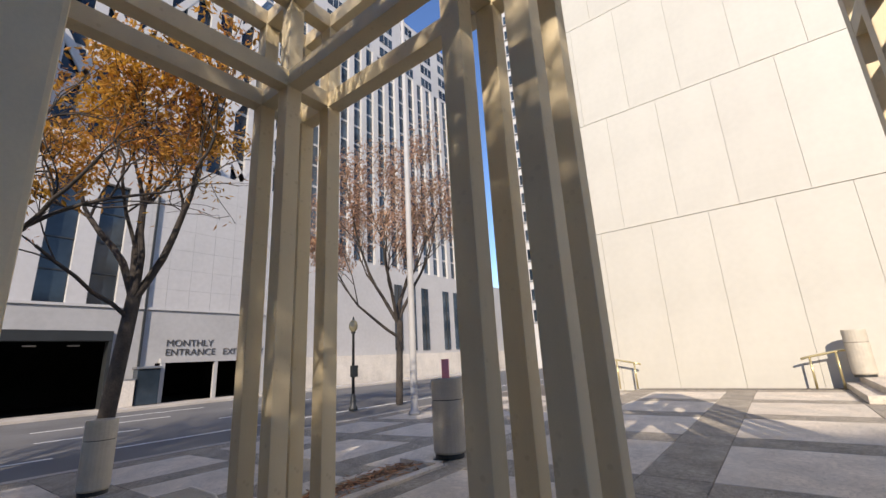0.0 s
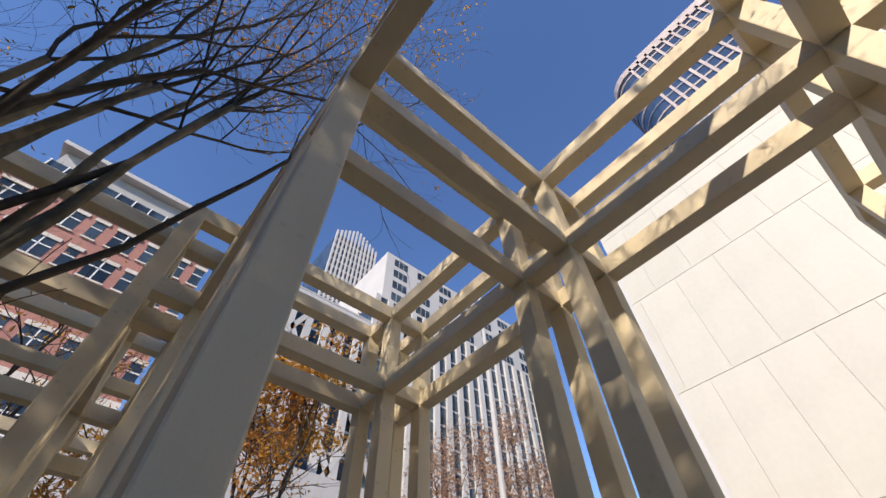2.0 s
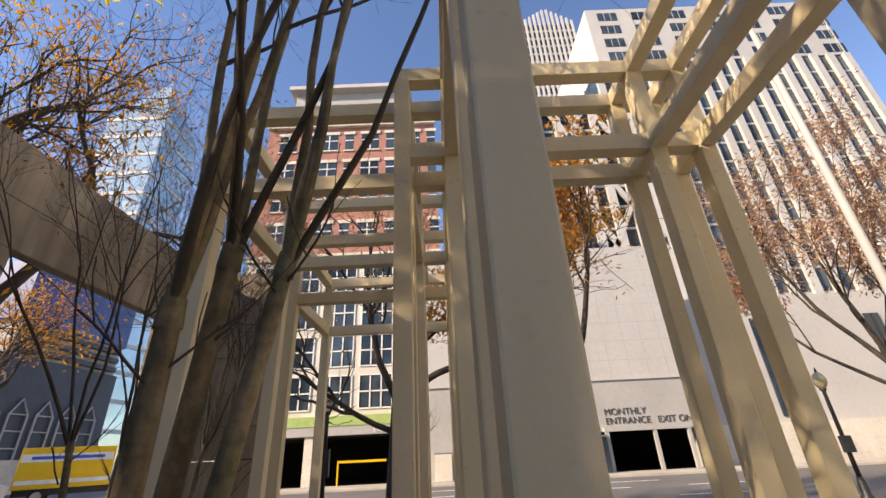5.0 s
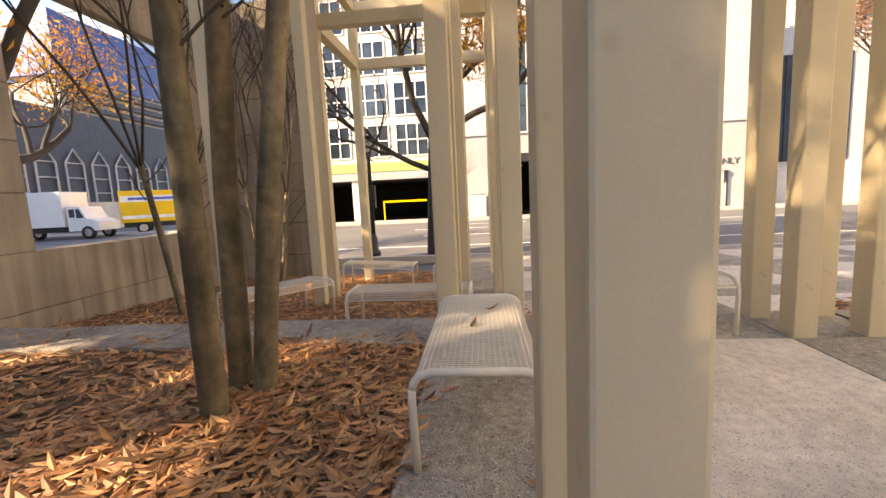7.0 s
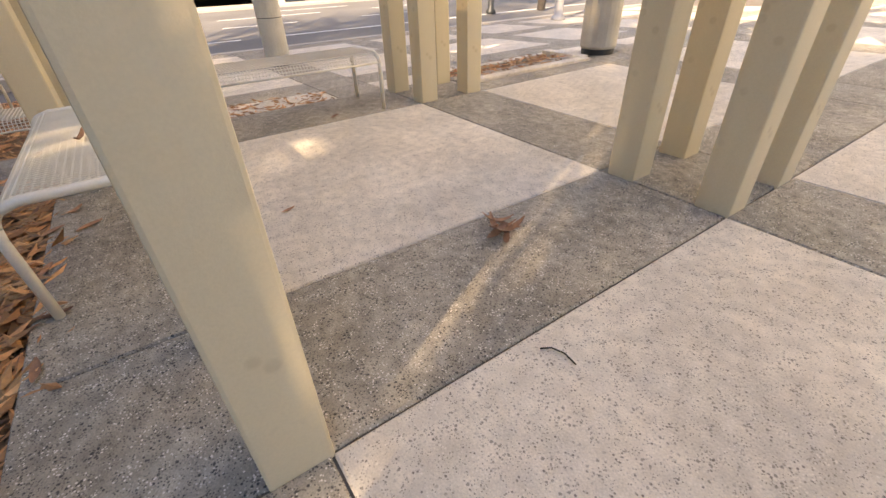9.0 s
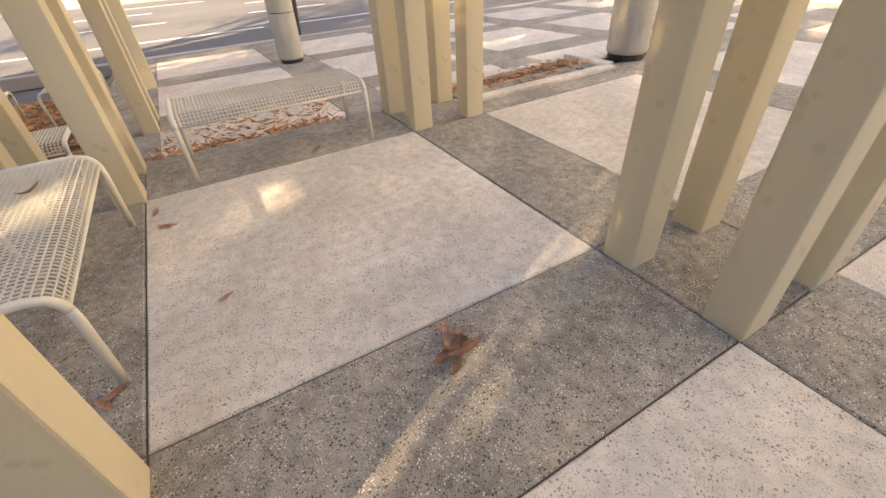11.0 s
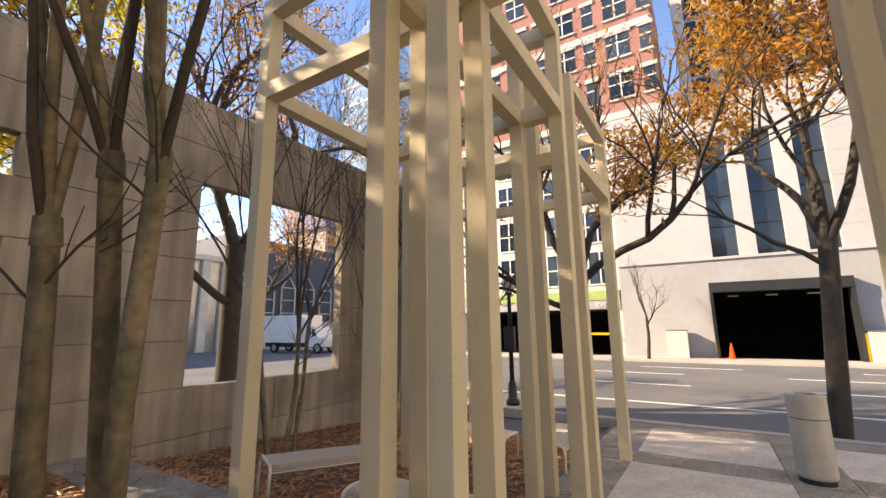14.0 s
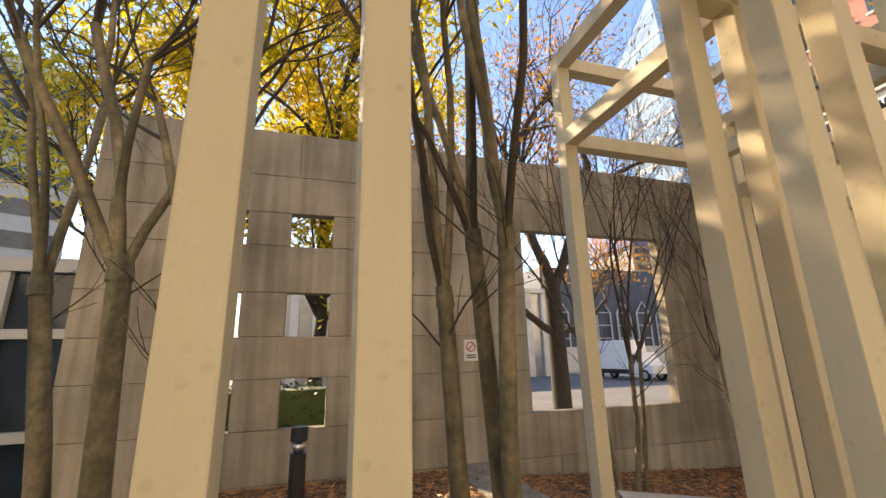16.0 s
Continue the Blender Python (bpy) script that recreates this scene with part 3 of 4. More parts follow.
# ---- trees ----
def limb(rng, segs, tips, p, d, length, r, level, spread, lift, wobble=0.12, kids=3, taper=0.62):
    """A crooked limb and, from it, thinner ones."""
    n = 5 if level else 4
    pts, rad = [p.copy()], [r]
    q, dd = p.copy(), d.normalized()
    for i in range(n):
        dd = (dd + Vector((rng.uniform(-1, 1), rng.uniform(-1, 1), rng.uniform(-1, 1))) * wobble + Vector((0, 0, lift * 0.1))).normalized()
        q = q + dd * (length / n)
        pts.append(q.copy())
        rad.append(r * (1 - (1 - taper) * (i + 1) / n))
    segs.append((pts, rad, level))
    if level == 0:
        tips.append((pts[-1], dd))
        tips.append((pts[2], dd))
        return
    for k in range(kids + (1 if level == 2 else 0)):
        i = rng.randint(n - 1 if level >= 4 else 2, n)
        base = pts[i] if k else pts[-1]
        side = Vector((rng.uniform(-1, 1), rng.uniform(-1, 1), rng.uniform(-0.35, 0.6))).normalized()
        nd = (dd + side * spread * (0.5 if k == 0 else 1.0)).normalized()
        limb(rng, segs, tips, base, nd, length * rng.uniform(0.58, 0.8), rad[min(i, n)] * rng.uniform(0.5, 0.72), level - 1, spread, lift, wobble * 1.28, kids, taper)


def leaf_geo(rng, g, at, size, narrow=0.32, flat=False):
    a = Vector((rng.uniform(-1, 1), rng.uniform(-1, 1), rng.uniform(-0.12, 0.12) if flat else rng.uniform(-1.2, 0.3))).normalized()
    k = 0.28 if flat else 0.6
    w = a.cross(Vector((rng.uniform(-k, k), rng.uniform(-k, k), 1))).normalized()
    n = a.cross(w)
    s = size * rng.uniform(0.65, 1.25)
    c = narrow * s * 0.5
    g.add([at, at + a * s * 0.45 + w * c + n * s * 0.07, at + a * s - n * s * 0.05, at + a * s * 0.45 - w * c + n * s * 0.07], [(0, 1, 2), (0, 2, 3)])


def make_tree(at, seed, label, bark, stems, height, level, spread, lift, leaf=None, leaf_n=0, leaf_size=0.12, leaf_low=0.0, radius=0.08, kids=3, taper=0.62, wobble=0.12, narrow=0.32, gather=0.5, keep=1.0):
    rng = random.Random(seed)
    t = thing("tree", at, label, "tree")
    segs, tips = [], []
    for p, d, ln, rr, *own in stems:
        lv = own[0] if own else level
        trial = [] if own and not lv else tips
        limb(rng, segs, trial, Vector(p), Vector(d), ln, rr, lv, spread, 0.0 if own and not lv else lift, 0.0 if own and not lv else wobble, kids, 0.88 if own and not lv else taper)
    big, fine = Geo(), Geo()
    for pts, rad, lv in segs:
        if rad[0] > 0.03:
            big.tube(pts, rad, 9, False)
        else:
            fine.tube(pts, [max(x, 0.0022) for x in rad], 4 if rad[0] > 0.008 else 3, False)
    obj("trunk", big.mesh("trunk", bark, True), t)
    tagged(obj("branch", fine.mesh("branch", BARKT if bark is BARKC else bark, True), t), kind="stuff")
    if leaf and leaf_n:
        cl = [q for q in tips if q[0].z >= leaf_low and rng.random() < keep]
        g = Geo()
        for k in range(leaf_n):
            p, d = cl[rng.randrange(len(cl))]
            off = Vector((rng.gauss(0, 1), rng.gauss(0, 1), rng.gauss(0, 0.8))) * gather
            leaf_geo(rng, g, p + off * 0.5, leaf_size, narrow)
        tagged(obj("crown", g.mesh("crown", leaf), t), kind="stuff")
    return t


MY = "crape myrtle with bare smooth tan stems rising from the leaf bed"


def myrtle(x, y, seed, stems, size=1.0, keep=0.08, leaf_n=1300, near=0.0):
    rng = random.Random(seed * 7)
    st, knobs = [], []
    for dx, dy, lx, ly, rr in stems:
        h = rng.uniform(2.15, 2.7) * size
        foot, top = Vector((dx, dy, -0.08)), Vector((dx, dy, -0.08)) + Vector((lx, ly, 1.0)).normalized() * h
        mid = foot.lerp(top, 0.5) + Vector((rng.uniform(-0.04, 0.04), rng.uniform(-0.04, 0.04), 0))
        st.append((foot, mid - foot, (mid - foot).length, rr * 1.2, 0))
        st.append((mid, top - mid, (top - mid).length + 0.03, rr * 1.05, 0))
        st.append((top - Vector((lx, ly, 1)) * 0.16, Vector((lx, ly, 1)), 0.12, rr * 0.9, 0))
        st.append((top - Vector((lx, ly, 1)) * 0.08, Vector((lx, ly, 1)), 0.16, rr * 1.12, 0))
        st.append((top + Vector((lx, ly, 1)) * 0.05, Vector((lx, ly, 1)), 0.10, rr * 0.85, 0))
        a0 = rng.uniform(0, math.tau)
        for k in range(4):
            a = a0 + k * math.tau / 4 + rng.uniform(-0.4, 0.4)
            out = rng.uniform(0.06, 0.34)
            st.append((top - Vector((0, 0, 0.05)), (lx + out * math.cos(a) + near, ly + out * math.sin(a) + near, 1.0), rng.uniform(2.0, 2.9) * size, rr * rng.uniform(0.42, 0.62), 4))
        for k in range(2):
            a = rng.uniform(0, math.tau)
            st.append((top - Vector((0, 0, rng.uniform(0.05, 0.6))), (math.cos(a), math.sin(a), 0.9), rng.uniform(0.5, 0.8), 0.009, 1))
    make_tree((x, y, zbed(x, y)), seed, MY, BARKC, st, 7, 4, 0.62, 0.35, LEAFO, leaf_n, 0.085, 3.6, kids=3, taper=0.72, wobble=0.125, keep=keep, gather=0.3)


myrtle(-2.80, -1.60, 3, [(0.20, -0.04, 0.086, 0.06, 0.064), (-0.13, -0.08, 0.127, 0.127, 0.064), (-0.07, 0.10, 0.057, 0.17, 0.06)], near=0.07)
myrtle(-6.1, -4.5, 5, [(0, 0, 0.1, -0.08, 0.04), (-0.35, -0.1, -0.05, 0.05, 0.04), (-0.6, -0.2, -0.12, -0.02, 0.035)], 0.9)
myrtle(0.05, -2.9, 8, [(0, 0, 0.04, 0.02, 0.10), (-0.3, 0.05, -0.10, 0.06, 0.085), (0.3, 0.0, 0.16, -0.02, 0.08)], 1.0)
myrtle(-9.2, -4.9, 12, [(0, 0, 0.1, 0.1, 0.04), (-0.2, 0.25, -0.1, 0.1, 0.05), (-0.1, -0.2, 0.02, -0.05, 0.035)], 0.9)

make_tree((-13.4, 3.45, -0.60), 21, "street tree with a dark trunk and orange and gold autumn leaves", BARKD,
          [((0, 0, 0), (-0.01, 0.08, 1), 4.2, 0.19, 0), ((0.0, 0.26, 3.4), (0.1, -1.0, 0.9), 2.6, 0.06), ((0, 0.3, 3.9), (-0.5, -0.35, 1), 3.2, 0.11), ((0, 0.3, 3.9), (0.3, 0.55, 1), 3.2, 0.11), ((0, 0.3, 3.9), (0.35, -0.25, 1), 3.0, 0.09), ((0, 0.3, 4.0), (-0.1, 0.1, 1), 3.4, 0.1)],
          10, 3, 0.75, 0.25, LEAFO, 9000, 0.21, 3.5, kids=3, wobble=0.2, gather=0.5, keep=0.8, narrow=0.4)
make_tree((-15.3, 15.6, -0.62), 33, "street tree with sparse faded pink-brown leaves", BARKD,
          [((0, 0, 0), (0.02, 0.02, 1), 4.0, 0.18, 0), ((0, 0, 3.9), (-0.5, -0.4, 1), 3.6, 0.1), ((0, 0, 3.9), (0.4, 0.5, 1), 3.6, 0.1), ((0, 0, 3.9), (0.3, -0.5, 1), 3.6, 0.1), ((0, 0, 4.0), (0, 0.1, 1), 4.2, 0.11), ((0, 0, 3.2), (-0.2, -1.0, 0.7), 3.2, 0.08)],
          12, 3, 0.7, 0.4, LEAFP, 13000, 0.21, 3.2, kids=3, wobble=0.16, gather=0.6, keep=1.0)
make_tree((-13.6, -1.7, -0.60), 41, "street tree with crooked dark limbs and a few orange leaves", BARKD,
          [((0, 0, 0), (0.05, 0.06, 1), 3.6, 0.2, 0), ((0, 0.2, 3.4), (0.1, 0.9, 0.8), 3.6, 0.12), ((0, 0.2, 3.4), (0.2, -0.6, 1), 3.4, 0.12), ((0, 0.2, 3.5), (-0.2, 0.2, 1), 3.6, 0.12), ((0, 0.1, 2.6), (0.3, -1.0, 0.55), 3.2, 0.09)],
          10, 3, 0.7, 0.3, LEAFO, 1300, 0.17, 4.5, kids=4, wobble=0.22, gather=0.5, keep=0.4)
make_tree((-9.4, -11.2, -0.7), 52, "large dark tree with golden autumn leaves behind the wall", BARKD,
          [((0, 0, 0), (0.02, 0.02, 1), 5.0, 0.32, 0), ((0, 0, 3.0), (-0.8, -0.2, 0.3), 4.0, 0.13), ((0, 0, 3.1), (0.8, 0.3, 0.25), 4.0, 0.13), ((0, 0, 4.6), (0.6, 0.3, 1), 4.5, 0.18), ((0, 0, 4.6), (-0.7, 0.3, 1), 4.5, 0.18), ((0, 0, 4.8), (0.1, -0.3, 1), 4.5, 0.18)],
          12, 3, 0.7, 0.35, LEAFG, 7500, 0.20, 4.0, kids=4, wobble=0.2, gather=0.8, keep=0.55)
make_tree((-1.6, -12.0, -0.7), 61, "broad tree with yellow-green autumn leaves behind the wall", BARKD,
          [((0, 0, 0), (0.02, 0.02, 1), 4.5, 0.26), ((0, 0, 4.2), (0.8, 0.2, 1), 4.2, 0.15), ((0, 0, 4.2), (-0.8, 0.2, 1), 4.2, 0.15), ((0, 0, 4.3), (0.1, 0.5, 1), 4.2, 0.14), ((0, 0, 4.4), (0.0, -0.4, 1), 4.6, 0.14)],
          12, 3, 0.7, 0.3, LEAFY, 17000, 0.32, 3.5, kids=4, wobble=0.18, gather=0.8, keep=0.7)
make_tree((3.0, -13.0, -0.7), 65, "tree with thin yellow autumn foliage behind the wall", BARKD,
          [((0, 0, 0), (0.02, 0.02, 1), 4.0, 0.22), ((0, 0, 3.8), (0.8, 0.2, 1), 4.0, 0.13), ((0, 0, 3.8), (-0.8, 0.2, 1), 4.0, 0.13), ((0, 0, 3.9), (0.1, 0.5, 1), 4.0, 0.12)],
          12, 3, 0.7, 0.3, LEAFY, 9000, 0.27, 2.6, kids=4, wobble=0.18, gather=0.8, keep=0.8)
make_tree((-31.6, -2.0, -0.53), 71, "small bare street tree in front of the garage", BARKD, [((0, 0, 0), (0.02, 0.03, 1), 2.6, 0.11)], 7, 4, 0.55, 0.7, kids=3, wobble=0.12, taper=0.7)


# ---- street lamps and poles ----
def make_lamp(at, height, globe, label):
    t = thing("street_lamp", at, label, "street lamp", "street lamps")
    g = Geo()
    g.lathe([(0.20, 0), (0.20, 0.12), (0.13, 0.2), (0.12, 0.55), (0.075, 0.7)], 16)
    obj("base", g.mesh("base", BLACK, True), t)
    g = Geo()
    g.lathe([(0.07, 0.7), (0.055, height - 0.1), (0.10, height - 0.06), (0.10, height)], 14)
    obj("pole", g.mesh("pole", BLACK, True), t)
    g = Geo()
    g.lathe([(0.10, height), (0.20, height + 0.15), (0.215, height + 0.3), (0.15, height + 0.46), (0.05, height + 0.55)], 18)
    obj("globe", g.mesh("globe", globe, True), t)
    g = Geo()
    g.lathe([(0.05, height + 0.55), (0.03, height + 0.62), (0.012, height + 0.7)], 12)
    obj("finial", g.mesh("finial", BLACK, True), t)
    return t


lamp = make_lamp((-13.4, -3.55, -0.57), 3.2, GLOBE, "black street lamp with a white frosted globe")
box_part("notice", lamp, BLACK, -0.02, 0.14, -0.16, 0.16, 1.5, 2.2, 0.01)
lamp = make_lamp((-15.6, 13.0, -0.6), 3.4, GLOBEY, "black street lamp with an amber globe")
box_part("notice", lamp, BLACK, -0.02, 0.14, -0.16, 0.16, 1.4, 1.9, 0.01)
flagpole = thing("flagpole", (-11.1, 12.05, -0.5), "tall pale metal flagpole", "flagpole")
g = Geo()
g.lathe([(0.22, 0), (0.22, 0.1), (0.15, 0.16), (0.13, 0.3), (0.12, 6), (0.08, 19)], 14)
obj("pole", g.mesh("pole", GREYF, True), flagpole)

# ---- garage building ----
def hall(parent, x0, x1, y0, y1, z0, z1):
    """A parking hall open to the street; its shade is put into near-black surfaces."""
    box_part("hall_back", parent, HALLSHADE, x0, x0 + 0.3, y0, y1, z0, z1)
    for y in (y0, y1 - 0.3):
        box_part("hall_side", parent, HALLSHADE, x0 + 0.3, x1, y, y + 0.3, z0, z1)
    box_part("hall_floor", parent, HALLSHADE, x0 + 0.3, x1, y0 + 0.3, y1 - 0.3, z0, z0 + 0.1)
    box_part("hall_soffit", parent, HALLSHADE, x0 + 0.3, x1, y0 + 0.3, y1 - 0.3, z1 - 0.1, z1)



GX = -34.0
garage = thing("garage_building", (0, 0, 0), "pale parking garage building with a dark entrance and raised lettering", "building")
for y0, y1, z0, z1 in ((-3.7, 1.7, -0.8, 5.7), (8.5, 11.2, -0.8, 5.7), (1.7, 8.5, 4.15, 5.7), (11.2, 18.2, 2.1, 5.7), (18.2, 20, -0.8, 5.7)):
    box_part("wall", garage, GREYF, GX - 0.6, GX, y0, y1, z0, z1)
box_part("ledge", garage, WHITEF, GX - 0.6, GX + 0.12, -3.7, 20, 5.7, 5.86)
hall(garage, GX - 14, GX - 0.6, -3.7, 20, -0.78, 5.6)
wins = [(2.1, 3.55), (4.5, 6.0), (7.0, 8.5)]
ys = [-3.7] + [v for w in wins for v in w] + [20]
for a, c in zip(ys[::2], ys[1::2]):
    box_part("upper_wall", garage, WHITEF, GX - 0.6, GX, a, c, 5.86, 14.1)
box_part("upper_wall", garage, WHITEF, GX - 0.6, GX, -3.7, 20, 14.1, 17.0)
box_part("core", garage, WHITEF, GX - 14, GX - 0.6, -3.7, 20, 5.65, 16.9)
for a, c in wins:
    win = box_part("window", garage, GLASS, GX - 0.55, GX - 0.4, a, c, 5.86, 14.1)
    for k in range(1, 4):
        box_part("mullion", win, BLACK, GX - 0.4, GX - 0.34, a, c, 5.86 + 2.06 * k - 0.05, 5.86 + 2.06 * k + 0.05)
for r in range(6):
    box_part("panel_joint", garage, GREYF, GX, GX + 0.008, 8.6, 20, 7.2 + 1.5 * r, 7.23 + 1.5 * r)
for k in range(7):
    box_part("panel_joint", garage, GREYF, GX, GX + 0.008, 9.9 + 1.5 * k, 9.93 + 1.5 * k, 5.86, 17)
box_part("downpipe", garage, BLACK, GX + 0.05, GX + 0.18, 10.15, 10.28, -0.5, 14)
# entrance bay: canopy frame, pay booth, posts
ent = Geo()
for y in (11.6, 15.1, 17.6):
    ent.box(GX + 0.1, GX + 0.35, y - 0.12, y + 0.12, -0.52, 2.1)
ent.box(GX + 0.05, GX + 0.4, 11.4, 17.8, 2.1, 2.38)
obj("canopy_frame", ent.mesh("canopy_frame", GREYF), garage)
box_part("booth", garage, GLASS, GX + 0.02, GX + 0.9, 10.0, 11.3, -0.5, 1.75, 0.03)
box_part("booth_roof", garage, GREYM, GX + 0.02, GX + 1.0, 9.9, 11.4, 1.75, 1.9, 0.03)
words("lettering", "MONTHLY", 0.66, LETTER, pose(GX + 0.03, 13.32, 3.22, 90, 0, 90), garage, "dark raised letters")
words("lettering", "ENTRANCE", 0.66, LETTER, pose(GX + 0.03, 13.42, 2.58, 90, 0, 90), garage, "dark raised letters")
words("lettering", "EXIT ONLY", 0.66, LETTER, pose(GX + 0.03, 17.3, 2.58, 90, 0, 90), garage, "dark raised letters")
box_part("portal_fascia", garage, BLACK, GX - 0.3, GX + 0.55, 1.66, 8.54, 3.55, 4.18, 0.02, "black projecting portal over the garage opening")
for y in (1.66, 8.36):
    box_part("portal_jamb", garage, BLACK, GX - 0.3, GX + 0.5, y, y + 0.18, -0.52, 3.55)
for y in (3.0, 5.1, 7.2):
    box_part("ceiling_fitting", garage, SIGNW, GX - 2.4, GX - 2.1, y - 0.3, y + 0.3, 3.38, 3.46)
cone = thing("traffic_cone", (GX + 0.5, 2.45, -0.52), "orange traffic cone by the garage entrance", "traffic cone")
g = Geo()
g.lathe([(0.26, 0), (0.26, 0.05), (0.18, 0.06), (0.04, 0.95)], 14)
obj("body", g.mesh("body", ORANGE, True), cone)
for y in (1.75, 8.6):
    bo = thing("bollard", (GX + 0.35, y, -0.52), "yellow steel bollard at the garage door", "bollard", "garage bollards")
    g = Geo()
    g.lathe([(0.1, 0), (0.1, 1.5), (0.05, 1.56)], 12)
    obj("pipe", g.mesh("pipe", YELLOW, True), bo)
for y, h in ((-0.4, 1.7), (9.3, 1.6)):
    cb = thing("utility_cabinet", (GX + 0.6, y, -0.52), "pale utility cabinet against the garage wall", "cabinet", "utility cabinets")
    box_part("body", cb, TRIM, -0.4, 0.4, -0.6, 0.6, 0, h, 0.03)
    box_part("lid", cb, GREYM, -0.42, 0.42, -0.62, 0.62, h, h + 0.07, 0.02)


def window_grid(parent, x, y0, y1, z0, z1, frames, depth=0.12, material=GLASS, trim=TRIM):
    w = box_part("window", parent, material, x - depth, x + 0.02, y0, y1, z0, z1)
    box_part("lintel", w, trim, x, x + 0.12, y0 - 0.15, y1 + 0.15, z1, z1 + 0.35)
    box_part("sill", w, trim, x, x + 0.14, y0 - 0.1, y1 + 0.1, z0 - 0.15, z0)
    for k in range(1, frames):
        y = y0 + (y1 - y0) * k / frames
        box_part("mullion", w, SIGNW, x + 0.02, x + 0.06, y - 0.05, y + 0.05, z0, z1)
    box_part("mullion", w, SIGNW, x + 0.02, x + 0.06, y0, y1, z0 + (z1 - z0) * 0.62 - 0.05, z0 + (z1 - z0) * 0.62 + 0.05)


# ---- brick building ----
brick = thing("brick_building", (0, 0, 0), "red brick office building with pale trim and a glazed base", "building")
BXF = -34.5
box_part("wall", brick, BRICK, BXF - 14, BXF, -17.2, 0.0, 17.2, 32.8)
box_part("base_wall", brick, TRIM, BXF - 14, BXF - 0.1, -17.2, -3.8, 3.6, 17.2)
for z, d in ((17.2, 0.25), (24.6, 0.15), (32.4, 0.4)):
    box_part("cornice", brick, TRIM, BXF - 0.1, BXF + d, -17.3, 0.1, z, z + 0.55)
for r in range(4):
    z = 18.9 + 3.52 * r
    y = -15.9
    while y < -1.8:
        window_grid(brick, BXF, y, y + 1.75, z, z + 2.0, 2)
        if y + 3.4 < 0.3:
            window_grid(brick, BXF, y + 2.5, y + 3.35, z, z + 2.0, 1)
        y += 4.2
for r in range(4):
    z = 4.6 + 3.2 * r
    for k in range(4):
        y = -16.4 + 3.2 * k
        w = box_part("window", brick, GLASS, BXF - 0.2, BXF - 0.08, y, y + 2.6, z, z + 2.5)
        for m in range(4):
            box_part("mullion", w, SIGNW, BXF - 0.08, BXF - 0.02, y + 2.6 * m / 3 - 0.05, y + 2.6 * m / 3 + 0.05, z, z + 2.5)
        for m in range(3):
            box_part("mullion", w, SIGNW, BXF - 0.08, BXF - 0.02, y, y + 2.6, z + 1.25 * m - 0.05, z + 1.25 * m + 0.05)
box_part("fascia", brick, GREEN, BXF - 0.3, BXF + 0.5, -17, -3.8, 3.4, 4.1)
box_part("fascia", brick, GREYF, BXF - 0.3, BXF + 0.45, -17, -3.8, 2.75, 3.4)
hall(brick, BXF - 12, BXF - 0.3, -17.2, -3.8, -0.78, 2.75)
for y in (-17, -10.2, -3.9):
    box_part("pier", brick, TRIM, BXF - 0.3, BXF + 0.3, y - 0.4, y + 0.4, -0.6, 3.4)
words("lettering", "EXIT", 0.5, SIGNW, pose(BXF + 0.47, -5.0, 2.85, 90, 0, 90), brick, "white letters")
box_part("barrier", brick, YELLOW, BXF + 0.6, BXF + 0.7, -8.0, -7.9, -0.5, 1.0)
box_part("barrier", brick, YELLOW, BXF + 0.6, BXF + 0.7, -8.0, -4.5, 0.9, 1.05)
box_part("penthouse", brick, GLASS, BXF - 12, BXF - 1.6, -15.8, -4.2, 32.8, 37.2)
box_part("penthouse_roof", brick, WHITEF, BXF - 12.4, BXF - 0.9, -16.2, -3.8, 39.2, 39.7)
box_part("penthouse_wall", brick, GREYF, BXF - 12, BXF - 1.8, -15.6, -4.4, 37.2, 39.2)
for k in range(9):
    y = -15.8 + 1.45 * k
    box_part("railing", brick, SIGNW, BXF - 1.55, BXF - 1.45, y - 0.05, y + 0.05, 32.8, 37.2)
for z in (33.9, 35.0, 36.1):
    box_part("railing", brick, SIGNW, BXF - 1.5, BXF - 1.4, -15.8, -4.2, z - 0.05, z + 0.05)

# ---- striped white tower and its neighbours ----
tower = thing("office_tower", (0, 0, 0), "white office tower with vertical piers and dark window strips", "building")
TX = -50.0
box_part("glass_body", tower, GLASS, TX - 25, TX - 0.25, 2, 27.4, 0, 48.9)
box_part("glass_body", tower, GLASS, TX - 25, TX - 0.25, 27.4, 69.2, 0, 58)
box_part("parapet", tower, WHITEF, TX - 25, TX + 0.3, 1.4, 27.4, 48.9, 50.2)
box_part("top_block", tower, WHITEF, TX - 25, TX - 0.1, 28, 69.5, 58, 71.5)
box_part("top_block", tower, WHITEF, TX - 24, TX - 3, 32, 58, 71.5, 75)
for k in range(25):
    y = 2 + 2.8 * k
    top = 49 if y < 27 else 58
    box_part("pier", tower, WHITEF, TX - 0.3, TX + 0.25, y - 0.55, y + 0.55, 8, top)
for k in range(7):
    y = 30 + 6.1 * k
    for r in range(4):
        w = box_part("window", tower, GLASS, TX - 0.4, TX - 0.04, y, y + 3.4, 58.6 + 3.3 * r, 60.6 + 3.3 * r)
        for m in (1.1, 2.25):
            box_part("mullion", w, GREYF, TX - 0.06, TX + 0.0, y + m, y + m + 0.1, 58.6 + 3.3 * r, 60.6 + 3.3 * r)
for k in range(14):
    z = 10 + 3.4 * k
    box_part("spandrel", tower, GREYF, TX - 0.3, TX - 0.2, 2, 69.2, z, z + 0.35)
